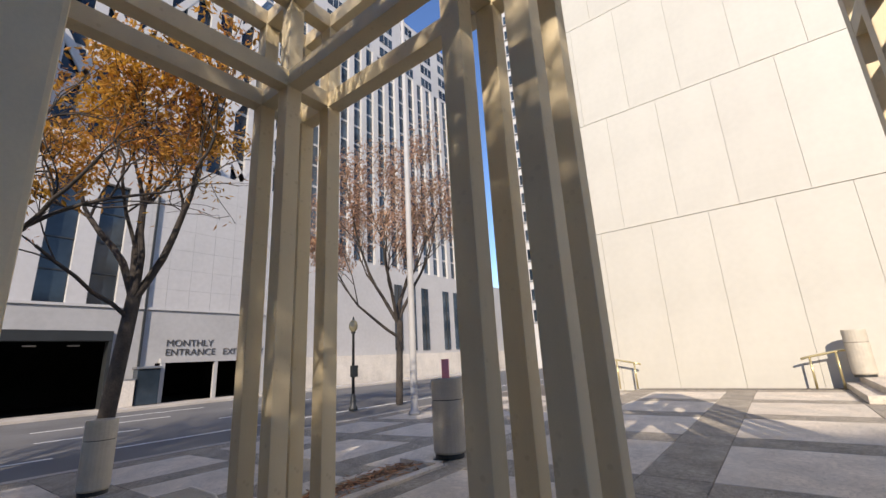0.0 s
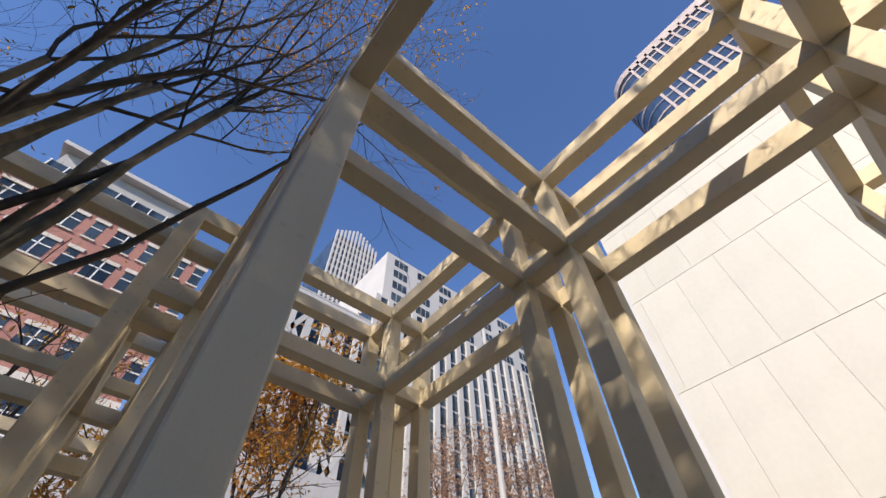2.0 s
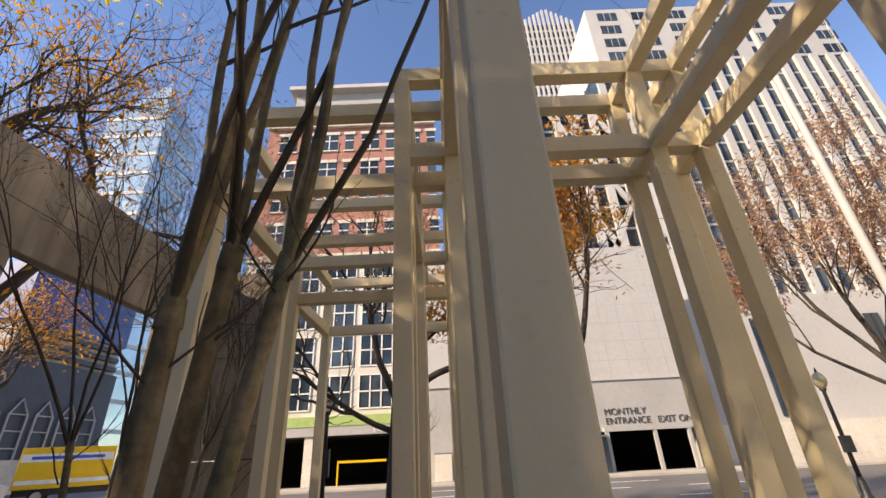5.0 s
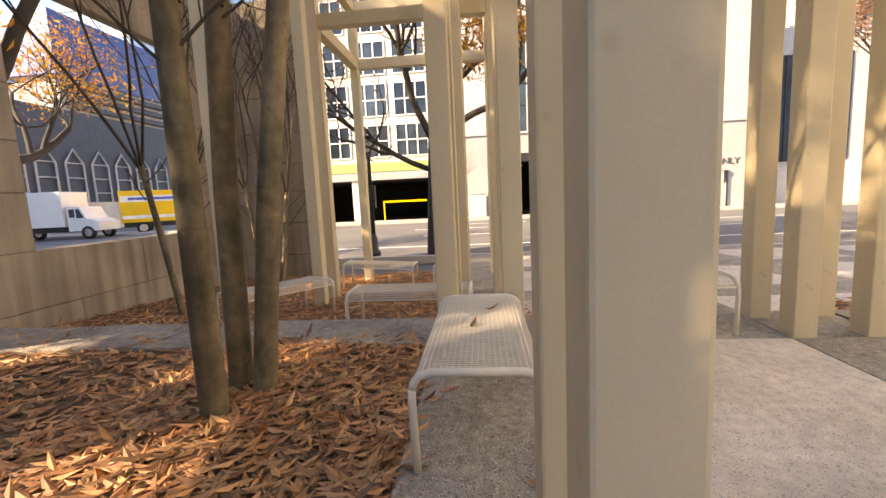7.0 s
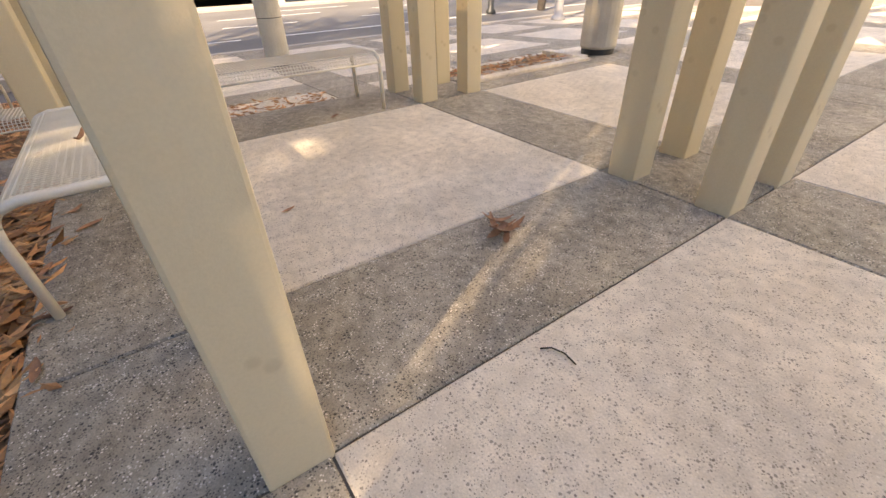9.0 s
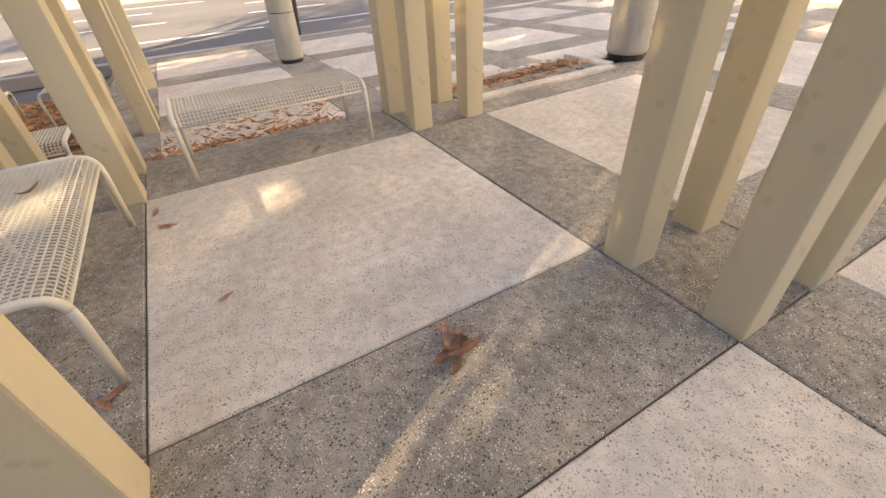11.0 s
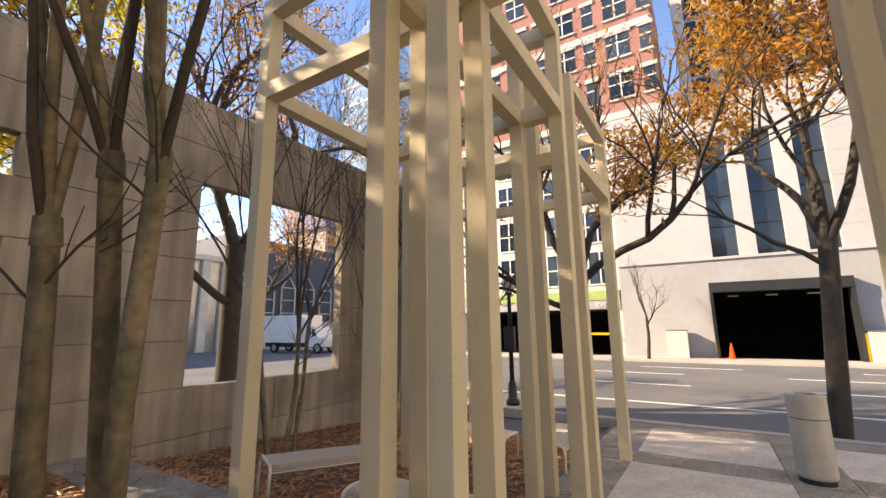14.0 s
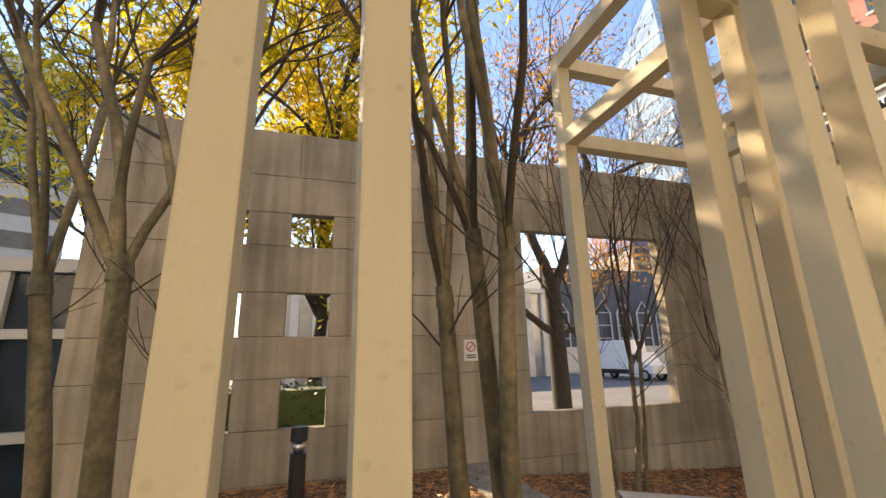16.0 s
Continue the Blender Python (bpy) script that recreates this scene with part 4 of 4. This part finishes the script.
# side face with square windows
for k in range(5):
    for r in range(15):
        w = box_part("window", tower, GLASS, TX - 4.2 - 4.5 * k, TX - 2.0 - 4.5 * k, 69.4, 69.56, 8 + 4 * r, 10.6 + 4 * r)
box_part("side_wall", tower, WHITEF, TX - 25, TX, 69.2, 69.5, 0, 71.5)
# raking braces on the lower wing
for k in range(4):
    y = 4 + 6.5 * k
    for s in (1, -1):
        ya, yb = (y, y + 6.5) if s > 0 else (y + 6.5, y)
        for j in range(3):
            g = Geo()
            z = 12 + 12 * j
            g.add([(TX + 0.3, ya, z), (TX + 0.3, ya, z + 1.6), (TX + 0.3, yb, z + 13.6), (TX + 0.3, yb, z + 12), (TX, ya, z), (TX, ya, z + 1.6), (TX, yb, z + 13.6), (TX, yb, z + 12)],
                  [(0, 3, 2, 1), (4, 5, 6, 7), (0, 1, 5, 4), (2, 3, 7, 6)])
            obj("brace", g.mesh("brace", WHITEF), tower)

crown = thing("skyscraper", (0, 0, 0), "distant grey skyscraper with a crown of fins", "building")
box_part("shaft", crown, GLASS, -98, -80, 26, 40.5, 0, 108)
for k in range(12):
    y = 26 + 1.3 * k
    box_part("pier", crown, WHITEF, -80.2, -79.6, y - 0.28, y + 0.28, 0, 108 + 6.5 * (1 - abs(k - 5.5) / 7))
for k in range(26):
    box_part("spandrel", crown, GREYF, -80.1, -79.8, 26, 40.5, 30 + 3 * k, 30.6 + 3 * k)
box_part("shoulder", crown, WHITEF, -96, -81, 40.5, 44, 0, 98)

slim = thing("white_tower", (0, 0, 0), "white tower block with small dark windows behind the plaza", "building")
box_part("wall", slim, WHITEF, -28.5, -8, 58, 72, -0.8, 62)
for r in range(18):
    for k in range(3):
        w = box_part("window", slim, GLASS, -28.2 + 2.6 * k, -26.6 + 2.6 * k, 57.85, 58.02, 6 + 3.1 * r, 7.7 + 3.1 * r)
        box_part("sill", w, GREYF, -28.3 + 2.6 * k, -26.5 + 2.6 * k, 57.75, 58.0, 5.85 + 3.1 * r, 6.0 + 3.1 * r)
for r in range(14):
    box_part("louvre", slim, SIGNW, -27.5, -9, 57.6, 58.0, 0.2 + 0.4 * r, 0.38 + 0.4 * r)
podium = thing("podium_building", (0, 0, 0), "low pale building with tall dark windows beyond the garage", "building")
box_part("wall", podium, WHITEF, -50, -36.0, 20, 62, -0.8, 12.5)
box_part("plinth", podium, TRIM, -36.1, -35.8, 20, 62, -0.8, 2.2)
for y in (22.5, 26.5, 36.5, 39, 41.5, 46, 48.5):
    w = box_part("window", podium, GLASS, -36.0, -35.9, y, y + 1.3, 2.6, 10.5)
    box_part("mullion", w, BLACK, -35.9, -35.84, y + 0.6, y + 0.7, 2.6, 10.5)

curved = thing("curved_tower", (0, 0, 0), "tall blue glass tower with a rounded corner and pale bands", "building")


def round_slab(cx, cy, hx, hy, r, z0, z1, material, name, parent):
    pts = []
    for sx, sy, a0 in ((1, 1, 0), (-1, 1, 90), (-1, -1, 180), (1, -1, 270)):
        for k in range(7):
            a = radians(a0 + 15 * k)
            pts.append((cx + sx * (hx - r) + r * math.cos(a), cy + sy * (hy - r) + r * math.sin(a)))
    n = len(pts)
    v = [(x, y, z0) for x, y in pts] + [(x, y, z1) for x, y in pts]
    f = [(i, (i + 1) % n, n + (i + 1) % n, n + i) for i in range(n)] + [tuple(range(n))[::-1], tuple(range(n, 2 * n))]
    obj(name, mesh_of(name, v, f, material), parent)


round_slab(18, 74, 17, 13, 7, -0.8, 119, BLUEGLASS, "glass_body", curved)
for k in range(24):
    round_slab(18, 74, 17.2, 13.2, 7.2, 28 + 3.8 * k, 28.6 + 3.8 * k, PINKM if k % 2 else GREYM, "band", curved)
round_slab(18, 74, 17.4, 13.4, 7.3, 117.5, 120, PINKM, "parapet", curved)
for k in range(11):
    box_part("fin", curved, PINKM, 8.5 + 2.4 * k - 0.3, 8.5 + 2.4 * k + 0.3, 60.6, 61.1, 20, 119)
for k in range(3):
    box_part("roof_step", curved, PINKM, 12 + 4 * k, 34, 62 + 3 * k, 84, 120 + 4 * k, 124 + 4 * k)

spire = thing("glass_tower", Matrix.Translation((0.3, 0, -1.5)) @ Matrix.Scale(2.0, 4), "distant pale glass tower with a slanting top", "building")
v = [(-58, -50, 0), (-49.5, -50, 0), (-49.5, -41, 0), (-58, -41, 0), (-58, -50, 50), (-49.5, -50, 50), (-49.5, -41, 50), (-58, -41, 50), (-54, -45.5, 62)]
obj("shaft", mesh_of("shaft", v, [(0, 1, 5, 4), (1, 2, 6, 5), (2, 3, 7, 6), (3, 0, 4, 7), (4, 5, 8), (5, 6, 8), (6, 7, 8), (7, 4, 8)], PALEGLASS), spire)
for k in range(14):
    box_part("spandrel", spire, WHITEF, -58.1, -49.4, -50.1, -40.9, 5 + 3.4 * k, 5.5 + 3.4 * k)

gable = thing("gabled_building", (0, 0, 0), "dark slate building with pale gabled frames across the side street", "building")
box_part("wall", gable, SLATE, -62, -30, -58, -47, -0.8, 13.0)
box_part("upper_wall", gable, GREYF, -62, -46, -57, -47.6, 13.0, 17.0)
for k in range(3):
    box_part("balcony", gable, SLATE, -61.5, -46.5, -47.6, -47.0, 13.5 + 1.2 * k, 14.1 + 1.2 * k)
box_part("upper_roof", gable, BLUEROOF, -62.5, -45.5, -57.5, -47.2, 17.0, 24.0, 0.0, "deep blue panelled roof")
box_part("base_wall", gable, TRIM, -62, -30, -47.2, -46.7, -0.8, 2.5)
for k in range(9):
    x = -60 + 3.3 * k
    g = Geo()
    g.tube([(x, -46.8, 2), (x, -46.8, 7), (x + 1.1, -46.8, 8.6), (x + 2.2, -46.8, 7), (x + 2.2, -46.8, 2)], 0.12, 6)
    for z in (3.6, 5.3, 7.0):
        g.tube([(x, -46.8, z), (x + 2.2, -46.8, z)], 0.08, 6)
    obj("gable_frame", g.mesh("gable_frame", WHITEF), gable)
pale = thing("colonnade_building", (0, 0, 0), "pale stone building with pilasters beyond the side street", "building")
box_part("wall", pale, GREYM, -28, 1, -52, -42, -0.8, 8.6)
for k in range(14):
    box_part("pilaster", pale, TRIM, -27.5 + 2.1 * k, -26.7 + 2.1 * k, -42.0, -41.6, -0.8, 8.6)
box_part("cornice", pale, TRIM, -28.3, 1.3, -52, -41.4, 8.6, 9.1)
glassb = thing("glass_pavilion", (0, 0, 0), "low pale-framed glass building beyond the end of the wall", "building")
box_part("glass_body", glassb, GLASS, 2.7, 24, -16, -9.6, -0.8, 3.7)
box_part("roof_slab", glassb, WHITEF, 2.5, 24.2, -16.2, -9.4, 3.7, 4.0)
for k in range(8):
    x = 2.8 + 1.9 * k
    box_part("mullion", glassb, WHITEF, x - 0.09, x + 0.09, -9.6, -9.45, -0.8, 3.7)
# added shade caster: sized and turned so its shadow edge falls on the posts
office = thing("office_block", pose(28.35, -60, 0, 0, 0, 26), "tall plain block added across the side street to shade the posts", "building")
box_part("wall", office, GREYF, 0, 40, -16, 0, -0.8, 39.3)
for k in range(9):
    box_part("window_band", office, GLASS, 0.6, 39.5, 0.0, 0.1, 3 + 4 * k, 5 + 4 * k)
for z in (0.4, 2.4):
    box_part("mullion", glassb, WHITEF, 2.7, 24, -9.6, -9.44, z - 0.1, z + 0.1)


# ---- vehicles ----
def wheel(parent, x, y, z, r):
    g = Geo()
    n = 20
    prof = [(r * 0.62, -0.14), (r * 0.95, -0.14), (r, -0.09), (r, 0.09), (r * 0.95, 0.14), (r * 0.62, 0.14)]
    v = [(x + a * math.cos(math.tau * k / n), y + h, z + a * math.sin(math.tau * k / n)) for a, h in prof for k in range(n)]
    f = [(i * n + k, i * n + (k + 1) % n, (i + 1) * n + (k + 1) % n, (i + 1) * n + k) for i in range(5) for k in range(n)]
    g.add(v, f)
    w = obj("wheel", g.mesh("tyre", TYRE, True), parent)
    g = Geo()
    g.tube([(x, y - 0.1, z), (x, y + 0.12, z)], r * 0.62, 16)
    obj("rim", g.mesh("rim", SILVER), w)


def make_truck(at, box_material, label, stripes=False):
    t = thing("box_truck", at, label, "truck")
    box_part("cargo_box", t, box_material, -3.6, 1.6, -1.2, 1.2, 0.95, 3.5, 0.04)
    box_part("chassis", t, BLACK, -3.5, 3.2, -0.9, 0.9, 0.55, 0.95)
    g = Geo()
    for y0, y1 in ((-1.05, 1.05),):
        prof = [(1.75, 0.6), (3.9, 0.6), (3.95, 1.25), (3.1, 1.5), (2.65, 2.35), (1.75, 2.4)]
        v = [(x, y, z) for y in (y0, y1) for x, z in prof]
        n = len(prof)
        g.add(v, [(i, (i + 1) % n, n + (i + 1) % n, n + i) for i in range(n)] + [tuple(range(n))[::-1], tuple(range(n, 2 * n))])
    obj("cab", g.mesh("cab", TRUCKW), t)
    for s in (-1, 1):
        y = s * 1.052
        g = Geo()
        for q in (((1.9, 1.6), (2.3, 1.6), (2.3, 2.2), (1.9, 2.2)), ((2.4, 1.55), (2.95, 1.55), (2.62, 2.2), (2.4, 2.2))):
            g.add([(x, y, z) for x, z in q] + [(x, y + s * 0.012, z) for x, z in q], [(0, 1, 2, 3), (7, 6, 5, 4), (0, 4, 5, 1), (1, 5, 6, 2), (2, 6, 7, 3), (3, 7, 4, 0)])
        obj("side_window", g.mesh("side_window", GLASS), t)
        for x in (-2.2, 3.1):
            wheel(t, x, s * 0.95, 0.48, 0.48)
    if stripes:
        for s in (-1, 1):
            y0, y1 = sorted((s * 1.205, s * 1.212))
            box_part("stripe", t, SIGNW, -3.5, 1.5, y0, y1, 2.6, 3.1)
            box_part("stripe", t, BLUE, -3.0, 1.0, y0 + s * 0.004, y1 + s * 0.004, 2.75, 2.95)
            box_part("stripe", t, SIGNW, -3.5, 1.5, y0, y1, 1.25, 1.5)
    return t


make_truck(pose(-29.2, -32.0, -0.67, 0, 0, 97), TRUCKW, "white box truck parked on the side street")
make_truck(pose(-34.6, -26.6, -0.67, 0, 0, 125), YELLOW, "yellow delivery truck with white and blue stripes", True)
post_y = thing("bollard", (0.42, -9.0, -0.67), "yellow steel bollard beside the side street", "bollard")
g = Geo()
g.lathe([(0.10, 0), (0.10, 1.98), (0.06, 2.05)], 14)
obj("pipe", g.mesh("pipe", YELLOW, True), post_y)
hedge = thing("hedge", (0, 0, 0), "clipped green hedge behind the wall", "hedge")
rng = random.Random(5)
g = Geo()
for k in range(2500):
    leaf_geo(rng, g, Vector((rng.uniform(-2.6, 1.2), rng.uniform(-8.6, -7.6), rng.uniform(-0.6, 1.35))), 0.13, 0.6)
tagged(obj("foliage", g.mesh("foliage", HEDGE), hedge), kind="stuff")
box_part("core", hedge, HEDGE, -2.5, 1.1, -8.5, -7.7, -0.75, 1.2, 0.1)


# ---- paving pieces ----
def paved(parent, x0, x1, y0, y1, material, height, name, cache={}):
    """One paving piece with a slight bevel, following the floor's fall."""
    gap, t = 0.004, 0.05
    w, d = x1 - x0 - 2 * gap, y1 - y0 - 2 * gap
    za, zb = height(x0), height(x1)
    key = (round(w, 3), round(d, 3), round(zb - za, 4), material.name)
    if key not in cache:
        bv = 0.007
        v = [(0, 0, -t), (w, 0, zb - za - t), (w, d, zb - za - t), (0, d, -t), (0, 0, -bv), (w, 0, zb - za - bv), (w, d, zb - za - bv), (0, d, -bv),
             (bv, bv, 0), (w - bv, bv, zb - za), (w - bv, d - bv, zb - za), (bv, d - bv, 0)]
        f = [(3, 2, 1, 0)] + [(i, (i + 1) % 4, 4 + (i + 1) % 4, 4 + i) for i in range(4)] + [(4 + i, 4 + (i + 1) % 4, 8 + (i + 1) % 4, 8 + i) for i in range(4)] + [(8, 9, 10, 11)]
        cache[key] = mesh_of(name, v, f, material)
    obj(name, cache[key], parent, (x0 + gap, y0 + gap, za))


def flat(x):
    return 0.0


bands_x = [-4.16 + P * k for k in range(5)]
bands_y = [-0.175 + P * k for k in range(7)]
for i in range(5):
    for j in range(7):
        bx, by = bands_x[i], bands_y[j]
        if by + 0.36 > 17:
            continue
        paved(terrace, bx - 0.36, bx + 0.36, by - 0.355, by + 0.355, BAND, flat, "band_square")
        if i < 4:
            paved(terrace, bx + 0.36, bx + P - 0.36, by - 0.355, by + 0.355, BAND, flat, "band_strip")
        if by + 2.345 < 17:
            paved(terrace, bx - 0.36, bx + 0.36, by + 0.355, by + P - 0.355, BAND, flat, "band_strip")
            if i < 4:
                paved(terrace, bx + 0.36, bx + P - 0.36, by + 0.355, by + P - 0.355, SLAB, flat, "slab")
# the band that runs on through the bed to the block wall
for k in range(3):
    y1 = -0.53 - 1.82 * k
    box_part("band_strip", terrace, BAND, -4.516, -3.806, y1 - 1.81, y1 - 0.006, -0.3, 0.0 - 0.012 * k, 0.007)
for i in range(3):
    bx = -4.16 - P * (i + 1)
    for j in range(7):
        by = bands_y[j]
        paved(lower, bx - 0.36, bx + 0.36, by - 0.355, by + 0.355, BAND, zlow, "band_square")
        paved(lower, bx - 0.36, bx + 0.36, by + 0.355, by + P - 0.355, BAND, zlow, "band_strip")
        paved(lower, bx + 0.36, bx + P - 0.36, by - 0.355, by + 0.355, BAND, zlow, "band_strip")
        paved(lower, bx + 0.36, bx + P - 0.36, by + 0.355, by + P - 0.355, SLAB, zlow, "slab")

# ---- fallen leaves ----
rng = random.Random(77)
g = Geo()


def litter(n, x0, x1, y0, y1, height, size, lift=0.05):
    for _ in range(n):
        x, y = rng.uniform(x0, x1), rng.uniform(y0, y1)
        leaf_geo(rng, g, Vector((x, y, height(x, y) + rng.uniform(0.004, lift))), size, 0.29, True)


litter(10500, -4.0, 0.8, -2.6, -0.5, zbed, 0.135, 0.035)
litter(7000, -5.4, 1.5, -6.0, -2.6, zbed, 0.14, 0.035)
litter(7000, -10.2, -4.5, -6.0, -0.5, zbed, 0.14, 0.035)
litter(420, -4.85, -4.25, 2.95, 4.85, lambda x, y: -0.06, 0.12, 0.09)
litter(2300, -5.2, -4.53, -0.1, 1.9, lambda x, y: zlow(x), 0.13, 0.16)
litter(300, -6.5, -5.3, 0.2, 2.1, lambda x, y: zlow(x), 0.12, 0.02)
tagged(obj("leaf_litter", g.mesh("leaf_litter", LEAFD)), "thick litter of brown fallen leaves on the bed", "leaf litter", kind="stuff")
rng = random.Random(78)


def curled_leaf(length, turn, curl):
    """A dry leaf: a narrow blade, cupped along its rib and lifted at the tip."""
    rows, g = 7, Geo()
    v = []
    for i in range(rows):
        u = i / (rows - 1)
        half = 0.16 * length * math.sin(math.pi * (0.06 + 0.9 * u)) ** 0.8
        lift = curl * length * (u - 0.45) ** 2
        for side, up in ((-1, 0.5), (0, 0.0), (1, 0.5)):
            x, y = (u - 0.5) * length, side * half * (1 - 0.35 * curl)
            v.append((x * math.cos(turn) - y * math.sin(turn), x * math.sin(turn) + y * math.cos(turn), 0.003 + lift + up * half))
    g.add(v, [(3 * i + k, 3 * i + k + 3, 3 * i + k + 4, 3 * i + k + 1) for i in range(rows - 1) for k in (0, 1)])
    return g.mesh("fallen_leaf", LEAFB, True)


PILE = [(-1.64, 1.20, 0.17), (-1.69, 1.23, 0.15), (-1.60, 1.26, 0.16), (-1.66, 1.29, 0.14), (-1.71, 1.27, 0.15), (-1.63, 1.23, 0.13), (-1.58, 1.21, 0.14)]
STRAY = [(-2.4, -0.55, 0.12), (-3.34, 0.30, 0.12), (-3.57, 0.24, 0.11), (-2.95, -0.35, 0.13), (-2.2, -0.45, 0.12), (-2.15, 0.09, 0.11), (-2.11, 0.05, 0.10), (-2.48, 0.51, 0.08),
         (-3.92, 1.37, 0.13), (-5.4, 0.9, 0.12), (-1.9, -0.48, 0.12), (-3.2, -0.42, 0.12), (-2.6, -0.50, 0.11), (-3.0, -0.5, 0.12)]
for n, (x, y, size) in enumerate(PILE + STRAY):
    me = curled_leaf(size, rng.uniform(0, math.tau), rng.uniform(0.5, 1.4) if n < len(PILE) else rng.uniform(0.1, 0.6))
    note = "curled brown leaf in a small heap on the paving" if n < len(PILE) else "single brown leaf lying on the paving"
    tagged(obj("fallen_leaf", me, None, (x, y, (0 if x > -4.5 else zlow(x)) + (0.012 * (n % 3) if n < len(PILE) else 0))), note, "leaf", "scattered leaves")
for x, y, size in ((-2.77, -0.19, 0.12), (-3.10, -0.08, 0.11)):
    tagged(obj("fallen_leaf", curled_leaf(size, rng.uniform(0, math.tau), 0.9), None, (x, y, 0.462)), "brown leaf resting on the wire bench", "leaf", "scattered leaves")
g = Geo()
g.tube([(-1.03, 0.86, 0.006), (-1.01, 0.89, 0.008), (-0.97, 0.905, 0.008), (-0.92, 0.90, 0.006)], 0.003, 6)
tagged(obj("twig", g.mesh("twig", BARKT, True)), "thin curved dry leaf stalk on the paving", "twig")
